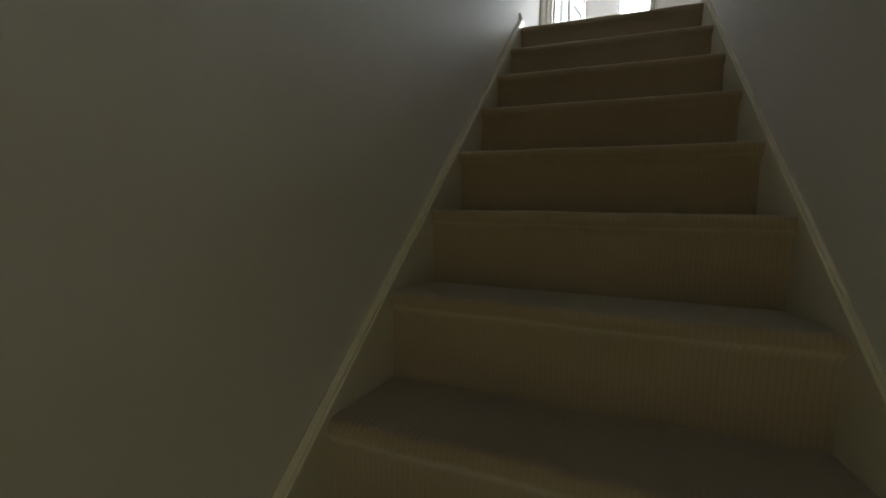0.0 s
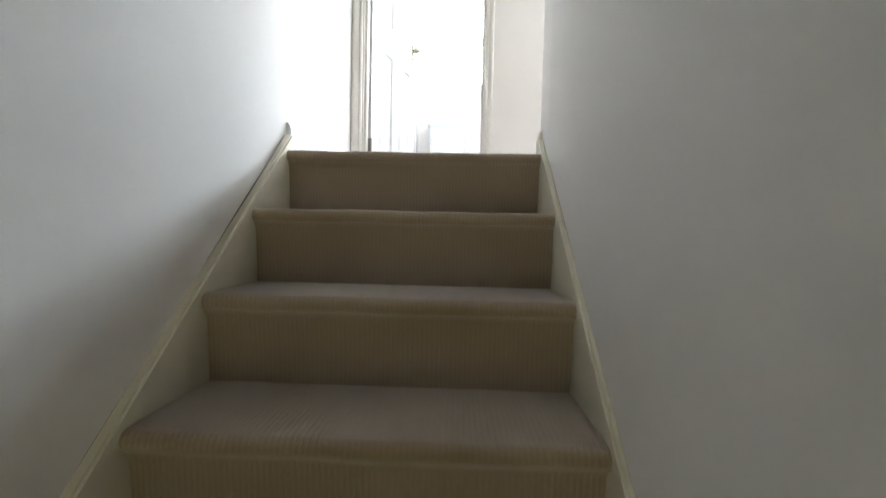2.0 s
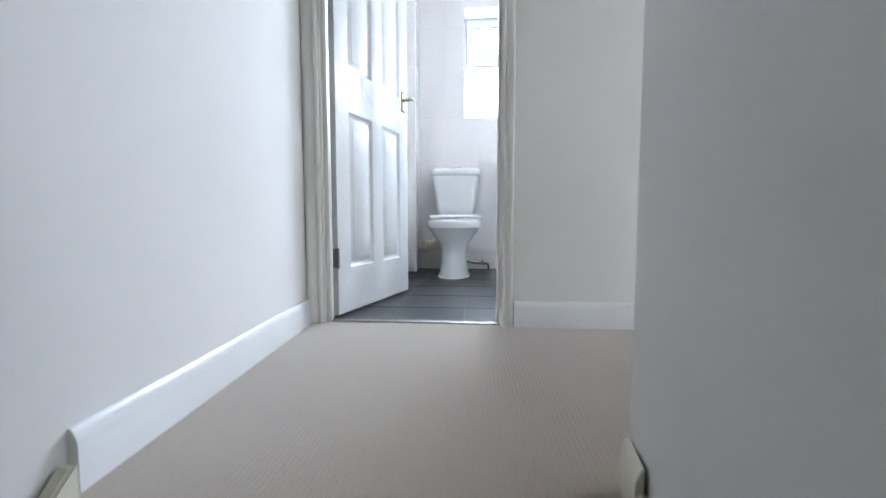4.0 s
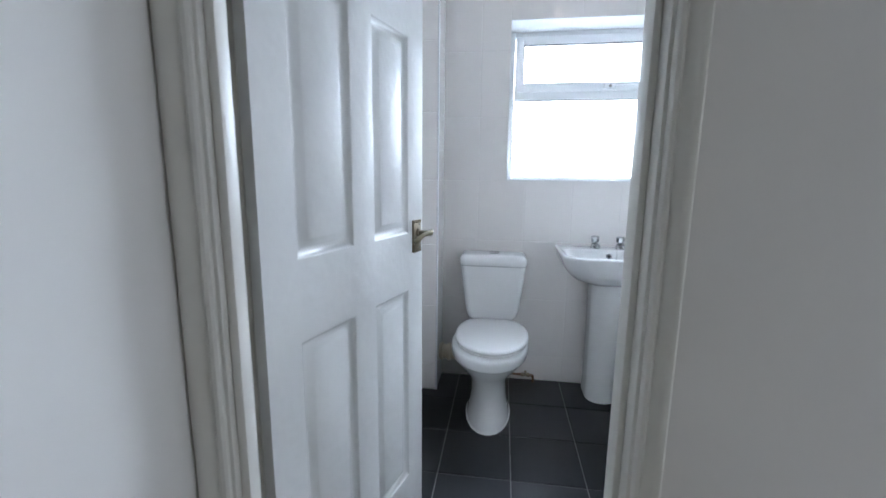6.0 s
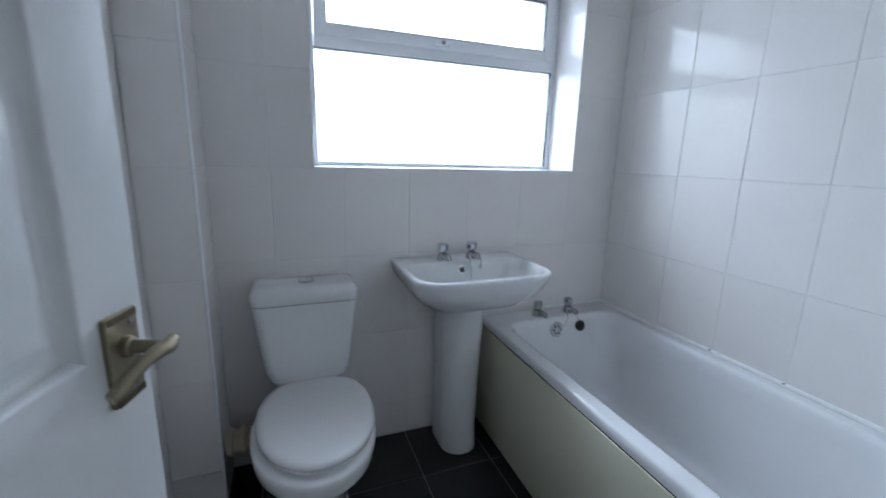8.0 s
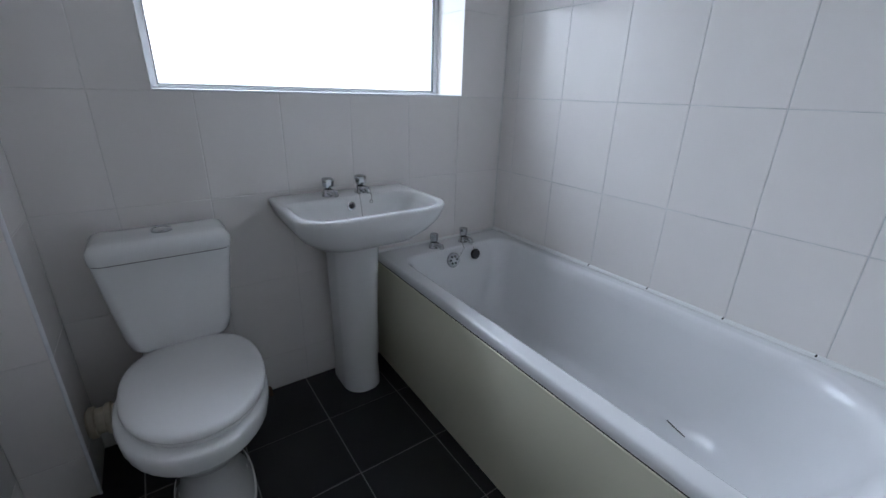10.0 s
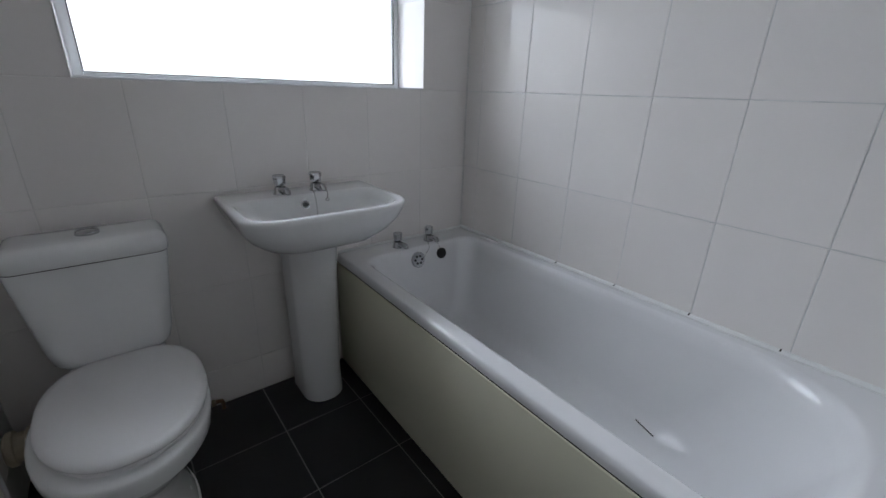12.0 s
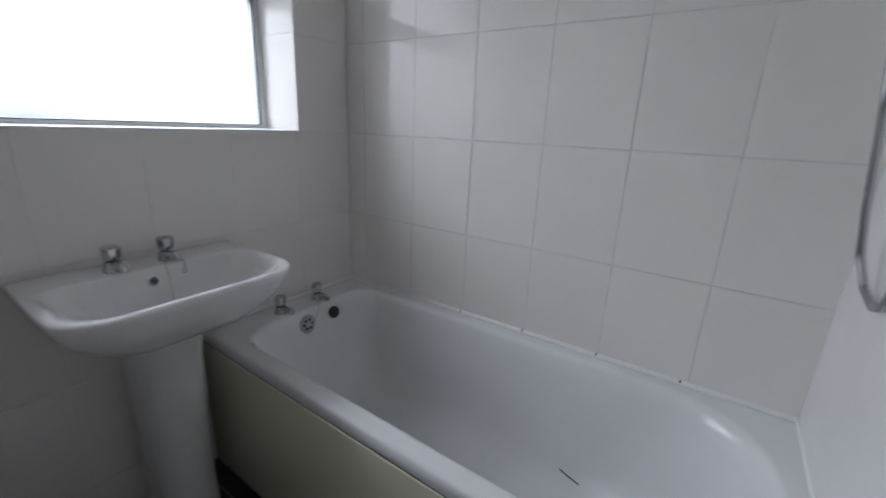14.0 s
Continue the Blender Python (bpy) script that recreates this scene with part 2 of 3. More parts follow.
# unseen back wall; the gap in it is added for the warm fill
_back = box(XL, -1.92, YBACK - 0.12, YBACK, LOW, CEIL)
add_box(_back, -1.14, XR, YBACK - 0.12, YBACK, LOW, CEIL)
add_box(_back, -1.92, -1.14, YBACK - 0.12, YBACK, LOW + 2.0, CEIL)
wall_back = structure("wall_back", _back, PLASTER, "plain white unseen wall below the stairs, opened for the fill light", "wall")
wall_landing_south = structure("wall_landing_south", box(XR + 0.12, 0.7, YWE - 0.12, YWE, -0.02, CEIL), PLASTER, "plain white wall of the landing passage", "wall")
# unseen end wall; its opening is added to let the passage fill in
_east = box(0.7, 0.82, YWE - 0.12, -2.68, -0.02, CEIL)
add_box(_east, 0.7, 0.82, -1.92, YD, -0.02, CEIL)
add_box(_east, 0.7, 0.82, -2.68, -1.92, 2.0, CEIL)
wall_landing_east = structure("wall_landing_east", _east, PLASTER, "plain white unseen end wall of the passage, opened for the fill light", "wall")
_bm = box(DR + 0.03, 0.82, YD, YB, -0.02, CEIL)
add_box(_bm, XL - 0.16, DL - 0.03, YD, YB, -0.02, CEIL)
add_box(_bm, DL - 0.03, DR + 0.03, YD, YB, DH + 0.03, CEIL)
wall_door = structure("wall_door", _bm, PLASTER, "white painted wall with the bathroom doorway", "wall")
ceiling = structure("ceiling", box(XL - 0.16, 0.82, YBACK - 0.12, YB, CEIL, CEIL + 0.1), CEILING_PAINT, "plain white ceiling over stairs and landing", "ceiling")
floor_hall = structure("floor_hall", box(XL, XR, YBACK, NOSE_Y - GOING * STEPS + 0.2, LOW - 0.1, LOW), CARPET, "beige carpeted hall floor below the stairs", "floor")
floor_landing = structure("floor_landing", box(XLD, 0.7, YWE, YD + 0.02, -0.05, 0.0), CARPET, "beige ribbed carpet on the landing", "floor")
floor_landing_edge = structure("floor_landing_edge", box(XLD, XR, NOSE_Y + 0.04, YWE, -0.05, 0.0), CARPET, "beige ribbed carpet at the head of the stairs", "floor")

staircase = thing("staircase", "straight staircase with ribbed beige carpet and white strings", "staircase")


def step_mesh():
    """One carpeted step: rounded nosing, riser leaning back under it."""
    depth = GOING + 0.03
    prof = [(depth, -0.003), (0.06, 0.0)]
    for i in range(9):
        a = radians(90 + 20 * i)
        prof.append((0.019 + 0.019 * math.cos(a), -0.019 + 0.019 * math.sin(a)))
    prof += [(0.022, -0.052), (0.026, -0.12), (0.03, -RISE - 0.002), (0.03, -RISE - 0.05), (depth, -RISE - 0.05)]
    bm = bmesh.new()
    n = 16
    rings = []
    for k in range(n + 1):
        x = SL + (SR - SL) * k / n
        ring = []
        for a, b in prof:
            j = 0.0022 * noise.noise((x * 7, a * 9, b * 9))
            ring.append((x, a + j, b + j))
        rings.append(ring)
    return loft(rings, bm=bm)


_first = None
for k in range(STEPS):
    if _first is None:
        _first = part("step", step_mesh(), CARPET, staircase, matrix=pose(0, NOSE_Y, 0), sharp=50)
    else:
        ob = new("step", _first.data)
        ob.parent = staircase
        ob.matrix_basis = pose(0, NOSE_Y - GOING * k, -RISE * k)


def string_board(x0, x1, inner):
    """The sloping board beside the steps, with its softened top edge."""
    s = RISE / GOING
    up = 0.016
    y_bot = NOSE_Y - GOING * STEPS
    def line(y):
        return (y - NOSE_Y) * s + up
    prof = [(y_bot, line(y_bot)), (y_bot, LOW), (y_bot + 0.2, LOW), (NOSE_Y + 0.052, -0.30), (NOSE_Y + 0.052, line(NOSE_Y + 0.040)), (NOSE_Y + 0.044, line(NOSE_Y + 0.044))]
    bm = bmesh.new()
    loft([[(x, y, z) for y, z in prof] for x in (x0, x1)], bm=bm)
    bmesh.ops.bevel(bm, geom=[e for e in bm.edges if max(abs(v.co.x - inner) for v in e.verts) < 1e-6 and min(v.co.z - line(v.co.y) for v in e.verts) > -0.02 and abs(e.verts[0].co.y - e.verts[1].co.y) > 0.5],
                    offset=0.005, segments=3, affect="EDGES")
    return bm


part("string_board", string_board(XLS + 0.0003, SL, SL), STRING_PAINT, staircase, "off-white painted string board, cracked away from the wall")
part("string_board", string_board(SR, XRS - 0.0003, SR), STRING_PAINT, staircase, "off-white painted string board")


def crack(x, side):
    """A ragged open joint between string and plaster."""
    s = RISE / GOING
    bm = bmesh.new()
    prev = None
    for i in range(90):
        y = NOSE_Y - 0.02 - i * 0.028
        w = 0.0003 + (0.006 if side > 0 else 0.0015) * max(0, noise.noise((y * 3, side * 3, 0)))
        z = (y - NOSE_Y) * s + 0.0155
        row = [bm.verts.new((x + side * 0.0006, y, z)), bm.verts.new((x + side * 0.0006, y, z + w)), bm.verts.new((x, y, z + w)), bm.verts.new((x, y, z))]
        if prev:
            for j in range(4):
                bm.faces.new((prev[j], prev[(j + 1) % 4], row[(j + 1) % 4], row[j]))
        prev = row
    return bm


part("open_joint", crack(XLS, 1), DARK, staircase, "dark crack above the string")
part("open_joint", crack(XRS, -1), DARK, staircase, "dark crack above the string")


def skirting(name, p, q, inward, height=0.10, thick=0.016, mat=GLOSS):
    """A skirting board with a rounded top from p to q; inward: unit vector into the room."""
    p, q, w = Vector(p), Vector(q), Vector(inward)
    prof = [(0, 0), (thick, 0), (thick, height - 0.022), (thick - 0.003, height - 0.012), (thick - 0.007, height - 0.004), (thick - 0.011, height), (0, height)]
    d = q - p
    bm = extrude_profile(prof, None, 1.0, lambda a, b, s: p + d * s + w * a + Vector((0, 0, b)))
    return structure(name, bm, mat, "white gloss painted skirting board", "skirting board")


skirting("baseboard_left", (XLS - 0.010, NOSE_Y + 0.066, 0), (XLD, YD - 0.02, 0), (1, 0, 0), 0.10, 0.020)
skirting("baseboard_right", (XRS - 0.001, NOSE_Y + 0.056, 0), (XR, YWE, 0), (-1, 0, 0), 0.085, 0.012, STRING_PAINT)
skirting("baseboard_north", (DR + 0.052, YD, 0), (0.7, YD, 0), (0, -1, 0))
skirting("baseboard_south", (XR + 0.12, YWE, 0), (0.7, YWE, 0), (0, 1, 0))

# door lining, stops and architraves
doorway = thing("door_frame", "white gloss painted door lining with moulded architraves", "door frame")
part("jamb", box(DL - 0.03, DL, YD - 0.002, YB, 0, DH + 0.03, 0.002), FRAME_PAINT, doorway)
part("jamb", box(DR, DR + 0.03, YD - 0.002, YB, 0, DH + 0.03, 0.002), FRAME_PAINT, doorway)
part("head", box(DL, DR, YD - 0.002, YB, DH, DH + 0.03, 0.002), FRAME_PAINT, doorway)
part("door_stop", box(DL + 0.0005, DL + 0.019, YD + 0.012, YD + 0.046, 0, DH, 0.003), FRAME_PAINT, doorway)
# darker strip on the hinge jamb between stop and bathroom face
part("rebate", box(DL + 0.0004, DL + 0.0016, YD + 0.0465, YB - 0.001, 0, DH), REBATE_PAINT, doorway, "dull darker strip in the hinge rebate")
part("door_stop", box(DR - 0.012, DR - 0.0005, YD + 0.03, YD + 0.075, 0, DH, 0.002), FRAME_PAINT, doorway)
ARCH = [(0, 0), (0, 0.010), (0.004, 0.014), (0.012, 0.015), (0.018, 0.011), (0.026, 0.013), (0.036, 0.019), (0.046, 0.022), (0.054, 0.021), (0.060, 0.016), (0.062, 0.0)]


def architrave(x_edge, side, width=1.0):
    return extrude_profile(ARCH, None, DH + 0.07, lambda a, b, s: (x_edge + side * a * width, YD - b, s))


part("architrave", architrave(DL - 0.008, -1, 1.0), FRAME_PAINT, doorway, "moulded architrave against the wall")
part("architrave", architrave(DR + 0.006, 1, 0.68), FRAME_PAINT, doorway, "moulded architrave")
part("architrave", extrude_profile(ARCH, None, DR - DL + 0.012, lambda a, b, s: (DL - 0.006 + s, YD - b, DH + 0.006 + a)), FRAME_PAINT, doorway, "moulded architrave over the door")
threshold = thing("threshold_strip", "thin dull metal strip under the bathroom door", "threshold")
part("strip", box(DL, DR, YD + 0.015, YD + 0.045, -0.001, 0.006, 0.002), STEEL, threshold)

# ---------------------------------------------------------------- structure: bathroom shell
wall_window_bm = box(XL - 0.12, WX0, 0.0011, 0.30, -0.02, CEIL)
add_box(wall_window_bm, WX1, 0.12, 0.0011, 0.30, -0.02, CEIL)
add_box(wall_window_bm, WX0, WX1, 0.0011, 0.30, -0.02, WZ0)
add_box(wall_window_bm, WX0, WX1, 0.005, 0.30, WZ1, CEIL)
wall_window = structure("wall_window", wall_window_bm, GROUT, "white tiled bathroom wall around a frosted window", "wall")
wall_bath = structure("wall_bath", box(0.0020, 0.12, YB, 0.0011, -0.02, CEIL), BATH_GROUT, "white tiled wall along the bath", "wall")
wall_bath_end = structure("wall_bath_end", box(-0.95, 0.005, YB, YB + 0.004, -0.02, CEIL), GROUT, "white wall panel at the foot of the bath", "wall")
wall_bath_left = structure("wall_bath_left", box(XL - 0.12, XL - 0.005, YB, 0.005, -0.02, CEIL), GROUT, "white tiled wall behind the open door", "wall")
ceiling_bath = structure("ceiling_bath", box(XL - 0.12, 0.12, YB, 0.30, CEIL, CEIL + 0.1), CEILING_PAINT, "plain white bathroom ceiling", "ceiling")
floor_bath = structure("floor_bath", box(XL, 0.005, YD + 0.03, 0.005, -0.05, -0.003), FLOOR_GROUT, "black tiled bathroom floor with grey grout", "floor")
boxing = structure("pipe_boxing", box(XL, -1.8167, -0.2183, 0.002, -0.003, CEIL), GROUT, "white tiled boxing around pipes in the corner", "boxing")

# ---------------------------------------------------------------- door
DOOR_W, DOOR_H, DOOR_T = 0.675, 1.965, 0.036
door = tagged(new("door_1"), "white six-panel bathroom door standing open", "door", kind="structure")
door.matrix_basis = pose(-1.916, -1.752, 0.012, 0, 0, 90 - 15.9)


def panel_door():
    """Leaf with six sunk, moulded panels on both faces; local x runs from the hinge, y is the room face."""
    xs = [0, 0.096, 0.297, 0.389, 0.583, DOOR_W]
    zs = [0, 0.192, 0.860, 1.042, 1.625, 1.715, 1.865, DOOR_H]
    bm = bmesh.new()
    for face in (0.0, DOOR_T):
        sgn = -1 if face == 0 else 1
        grid = {(i, j): bm.verts.new((x, face, z)) for i, x in enumerate(xs) for j, z in enumerate(zs)}
        for i in range(5):
            for j in range(7):
                if i in (1, 3) and j in (1, 3, 5):
                    x0, x1, z0, z1 = xs[i], xs[i + 1], zs[j], zs[j + 1]
                    prev = [grid[i, j], grid[i + 1, j], grid[i + 1, j + 1], grid[i, j + 1]]
                    for inset, depth in ((0.004, 0.003), (0.010, 0.0115), (0.018, 0.014), (0.024, 0.0125), (0.038, 0.005), (0.044, 0.0035)):
                        y = face - sgn * depth
                        ring = [bm.verts.new((x0 + inset, y, z0 + inset)), bm.verts.new((x1 - inset, y, z0 + inset)),
                                bm.verts.new((x1 - inset, y, z1 - inset)), bm.verts.new((x0 + inset, y, z1 - inset))]
                        for k in range(4):
                            bm.faces.new((prev[k], prev[(k + 1) % 4], ring[(k + 1) % 4], ring[k]))
                        prev = ring
                    bm.faces.new(prev)
                else:
                    bm.faces.new((grid[i, j], grid[i + 1, j], grid[i + 1, j + 1], grid[i, j + 1]))
    bmesh.ops.bridge_loops(bm, edges=[e for e in bm.edges if e.is_boundary])
    return bm


part("leaf", panel_door(), GLOSS, door, sharp=50)


def door_handle(y_face, sgn):
    """Backplate with roped edge, rose and scrolled lever pointing to the hinge."""
    u, z = 0.629, 1.030
    plate_bm = box(u - 0.026, u + 0.026, min(y_face, y_face + sgn * 0.007), max(y_face, y_face + sgn * 0.007), z - 0.053, z + 0.053, 0.0025)
    plate = part("handle_plate", plate_bm, BRASS, door, "aged brass backplate with roped edges")
    bm = bmesh.new()
    for e in (-1, 1):
        for k in range(15):
            x = u - 0.0217 + 0.0031 * k
            add_box(bm, x - 0.0009, x + 0.0009, y_face + sgn * 0.0068, y_face + sgn * 0.0088, z + e * 0.048 - 0.004, z + e * 0.048 + 0.004)
    part("roped_edge", bm, BRASS, plate)
    zl = z + 0.012
    bm = tube([(u, y_face + sgn * 0.006, zl), (u, y_face + sgn * 0.014, zl), (u, y_face + sgn * 0.016, zl), (u, y_face + sgn * 0.05, zl)], [0.013, 0.012, 0.008, 0.0075], 14)
    pts = [(u + 0.012, y_face + sgn * 0.052, zl + 0.004), (u, y_face + sgn * 0.053, zl), (u - 0.015, y_face + sgn * 0.051, zl + 0.001), (u - 0.034, y_face + sgn * 0.047, zl - 0.002),
           (u - 0.052, y_face + sgn * 0.043, zl - 0.009), (u - 0.064, y_face + sgn * 0.040, zl - 0.018), (u - 0.074, y_face + sgn * 0.036, zl - 0.022)]
    tube(pts, [0.008, 0.0095, 0.0085, 0.007, 0.0075, 0.009, 0.006], 12, bm=bm)
    part("lever", bm, BRASS, plate, "brass lever")
    for dz in (-0.038, 0.038):
        bm = lathe([(0.0035, 0), (0.0035, 0.0012), (0.002, 0.0018)], 10, matrix=Matrix.Translation((u + 0.012, y_face + sgn * 0.007, z + dz)) @ Matrix.Rotation(radians(-90 * sgn), 4, "X"))
        part("screw", bm, STEEL, plate)


door_handle(0.0, -1)
door_handle(DOOR_T, 1)
for z in (0.24, 1.72):
    hinge = part("hinge", box(-0.004, 0.0, 0.002, 0.034, z - 0.04, z + 0.04), STEEL, door)
    part("hinge_pin", tube([(-0.003, -0.004, z - 0.042), (-0.003, -0.004, z + 0.042)], 0.005, 10), STEEL, hinge)
part("latch_plate", box(DOOR_W - 0.0005, DOOR_W + 0.001, 0.007, 0.029, 0.98, 1.05), BRASS, door)
part("latch", box(DOOR_W, DOOR_W + 0.008, 0.012, 0.024, 1.01, 1.03, 0.002), BRASS, door)

# ---------------------------------------------------------------- window
window = tagged(new("window_1"), "white plastic window with frosted panes, tilting top light", "window", kind="structure")
YF = WD


def frame_bars(x0, x1, z0, z1, wl, wr, wb, wt, y0, y1, bev=0.004):
    bm = bmesh.new()
    add_box(bm, x0, x0 + wl, y0, y1, z0, z1, bev)
    add_box(bm, x1 - wr, x1, y0, y1, z0, z1, bev)
    add_box(bm, x0 + wl - 0.003, x1 - wr + 0.003, y0 + 0.0015, y1 - 0.0015, z0, z0 + wb, bev)
    add_box(bm, x0 + wl - 0.003, x1 - wr + 0.003, y0 + 0.0015, y1 - 0.0015, z1 - wt, z1, bev)
    return bm


part("window_frame", frame_bars(WX0, WX1, WZ0, WZ1, 0.028, 0.026, 0.019, 0.035, YF, YF + 0.07), UPVC, window)
part("transom", box(WX0 + 0.03, WX1 - 0.03, YF - 0.004, YF + 0.06, 1.697, 1.752, 0.004), UPVC, window)
sash = part("sash", frame_bars(WX0 + 0.032, WX1 - 0.032, 1.742, WZ1 - 0.03, 0.048, 0.048, 0.050, 0.048, YF - 0.012, YF + 0.045), UPVC, window, "top-hung white sash")
part("gasket", frame_bars(WX0 + 0.079, WX1 - 0.079, 1.789, WZ1 - 0.077, 0.004, 0.004, 0.004, 0.004, YF - 0.0125, YF + 0.004, 0.0), RUBBER, sash)
part("gasket", frame_bars(WX0 + 0.027, WX1 - 0.025, WZ0 + 0.018, 1.698, 0.003, 0.003, 0.003, 0.004, YF - 0.002, YF + 0.01, 0.0), RUBBER, window)
handle = part("window_handle", box(-0.905, -0.840, YF - 0.028, YF - 0.012, 1.752, 1.780, 0.005), UPVC, sash)
part("lever", tube([(-0.86, YF - 0.028, 1.768), (-0.84, YF - 0.034, 1.772), (-0.78, YF - 0.03, 1.776), (-0.74, YF - 0.022, 1.777)], [0.011, 0.010, 0.008, 0.005], 10), UPVC, handle)
part("lock", lathe([(0.009, 0), (0.009, 0.004), (0.004, 0.005)], 14, matrix=Matrix.Translation((-0.872, YF - 0.028, 1.766)) @ Matrix.Rotation(radians(90), 4, "X")), STEEL, handle)
for nm, (x0, x1, z0, z1) in {"pane": (WX0 + 0.022, WX1 - 0.020, WZ0 + 0.012, 1.70), "pane_top": (WX0 + 0.075, WX1 - 0.075, 1.788, WZ1 - 0.075)}.items():
    pane = part("pane", box(x0, x1, YF + 0.020, YF + 0.026, z0, z1), FROST, window, "frosted glass pane")
    pane.visible_shadow = False
backdrop = structure("backdrop", box(-14, 12, 7.0, 7.05, -6, 14), SKY_GLOW, "bright overcast sky beyond the window", "sky")
# glowing cut-out of rising ground, dimmer than the sky behind it
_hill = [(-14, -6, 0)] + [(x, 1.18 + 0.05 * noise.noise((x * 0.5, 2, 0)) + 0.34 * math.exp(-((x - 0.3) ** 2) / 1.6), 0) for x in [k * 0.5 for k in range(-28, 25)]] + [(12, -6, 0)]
backdrop_hill = structure("backdrop_hill", loft([[(x, y, z) for x, z, _ in _hill] for y in (6.6, 6.65)]), FAR_GLOW, "self-glowing grey-green rising ground, haze in its colour, far beyond the window", "distance")


# ---------------------------------------------------------------- toilet
TX = -1.508
toilet = thing("toilet", "white ceramic close-coupled toilet with closed lid", "toilet")
pan_rings = [egg(TX, 0.112, -0.17, -0.615, 0.0), egg(TX, 0.112, -0.17, -0.615, 0.012), egg(TX, 0.100, -0.175, -0.597, 0.05), egg(TX, 0.092, -0.18, -0.575, 0.12),
             egg(TX, 0.094, -0.18, -0.565, 0.18), egg(TX, 0.106, -0.175, -0.58, 0.236), egg(TX, 0.138, -0.16, -0.615, 0.276), egg(TX, 0.163, -0.15, -0.649, 0.313),
             egg(TX, 0.180, -0.14, -0.668, 0.338), egg(TX, 0.184, -0.14, -0.671, 0.343), egg(TX, 0.191, -0.14, -0.677, 0.347), egg(TX, 0.195, -0.14, -0.681, 0.354), egg(TX, 0.197, -0.14, -0.683, 0.385), egg(TX, 0.195, -0.14, -0.681, 0.397),
             egg(TX, 0.189, -0.14, -0.676, 0.403), egg(TX, 0.170, -0.15, -0.655, 0.405)]
pan_bowl = part("pan", loft(pan_rings), CERAMIC, toilet, sharp=60)
part("pan_shelf", box(TX - 0.125, TX + 0.125, -0.24, -0.03, 0.33, 0.405, 0.02, 4), CERAMIC, toilet)
part("pan_neck", loft([rounded(TX - 0.075, TX + 0.075, -0.28, -0.06, 0.20, 0.04, 0.03), rounded(TX - 0.115, TX + 0.115, -0.30, -0.04, 0.34, 0.05, 0.03)]), CERAMIC, toilet)
part("floor_seal", loft([egg(TX, 0.118, -0.165, -0.622, 0.0), egg(TX, 0.116, -0.167, -0.620, 0.005), egg(TX, 0.108, -0.172, -0.610, 0.008)]), SEALANT, toilet, "bead of white sealant round the foot")
for sx in (-1, 1):
    part("screw_cap", lathe([(0.011, 0), (0.011, 0.006), (0.006, 0.010)], 14, matrix=Matrix.Translation((TX + sx * 0.088, -0.42, 0.06)) @ Matrix.Rotation(radians(75 * sx), 4, "Y")), SEAT_PLASTIC, toilet)
# cistern: tapers towards its rounded foot
cist = [rounded(TX - 0.105, TX + 0.105, -0.160, -0.05, 0.425, 0.03, 0.02), rounded(TX - 0.128, TX + 0.128, -0.176, -0.035, 0.432, 0.035, 0.02), rounded(TX - 0.142, TX + 0.142, -0.184, -0.028, 0.45, 0.035, 0.015),
        rounded(TX - 0.152, TX + 0.152, -0.187, -0.025, 0.49, 0.035, 0.012), rounded(TX - 0.168, TX + 0.168, -0.192, -0.02, 0.62, 0.035, 0.012), rounded(TX - 0.183, TX + 0.183, -0.198, -0.02, 0.7465, 0.035, 0.012)]
cistern = part("cistern", loft(cist), CERAMIC, toilet, sharp=60)
lid = [rounded(TX - 0.176, TX + 0.176, -0.191, -0.022, 0.7485, 0.035, 0.012), rounded(TX - 0.1845, TX + 0.1845, -0.1995, -0.012, 0.7490, 0.037, 0.014), rounded(TX - 0.1865, TX + 0.1865, -0.2015, -0.012, 0.7510, 0.038, 0.014), rounded(TX - 0.1875, TX + 0.1875, -0.2025, -0.012, 0.774, 0.038, 0.014),
       rounded(TX - 0.186, TX + 0.186, -0.201, -0.013, 0.787, 0.04, 0.014), rounded(TX - 0.177, TX + 0.177, -0.190, -0.018, 0.799, 0.04, 0.014), rounded(TX - 0.166, TX + 0.166, -0.178, -0.025, 0.8045, 0.036, 0.014), rounded(TX - 0.150, TX + 0.150, -0.165, -0.03, 0.8065, 0.035, 0.014), rounded(TX - 0.10, TX + 0.10, -0.13, -0.06, 0.8075, 0.02, 0.014)]
# near-black band puts in the shadow line below the lid's edge
part("lid_shade_line", loft([rounded(TX - 0.1825, TX + 0.1825, -0.1975, -0.02, z, 0.035, 0.012) for z in (0.7455, 0.7495)]), DARK, toilet, "dark band for the shade under the cistern lid")
cistern_lid = part("cistern_lid", loft(lid), CERAMIC, toilet, sharp=60)
part("flush_button", lathe([(0.029, 0), (0.029, 0.006), (0.026, 0.010), (0.023, 0.0075), (0.014, 0.009), (0.004, 0.0095)], 28, matrix=Matrix.Translation((TX + 0.006, -0.105, 0.807))), CHROME, cistern_lid, "round chrome flush button")


def seat_ring(grow, z):
    return egg(TX + 0.009, 0.187 + grow, -0.156 + grow, -0.648 - grow, z, n=48, back_flat=0.6)


seat = part("seat", loft([seat_ring(-0.010, 0.403), seat_ring(-0.006, 0.405), seat_ring(-0.006, 0.413), seat_ring(-0.010, 0.4155)]), SEAT_PLASTIC, toilet, "white plastic toilet seat")
part("buffer_gap", loft([seat_ring(-0.011, 0.415), seat_ring(-0.011, 0.4185)]), DARK, toilet, "dark gap between seat and lid")
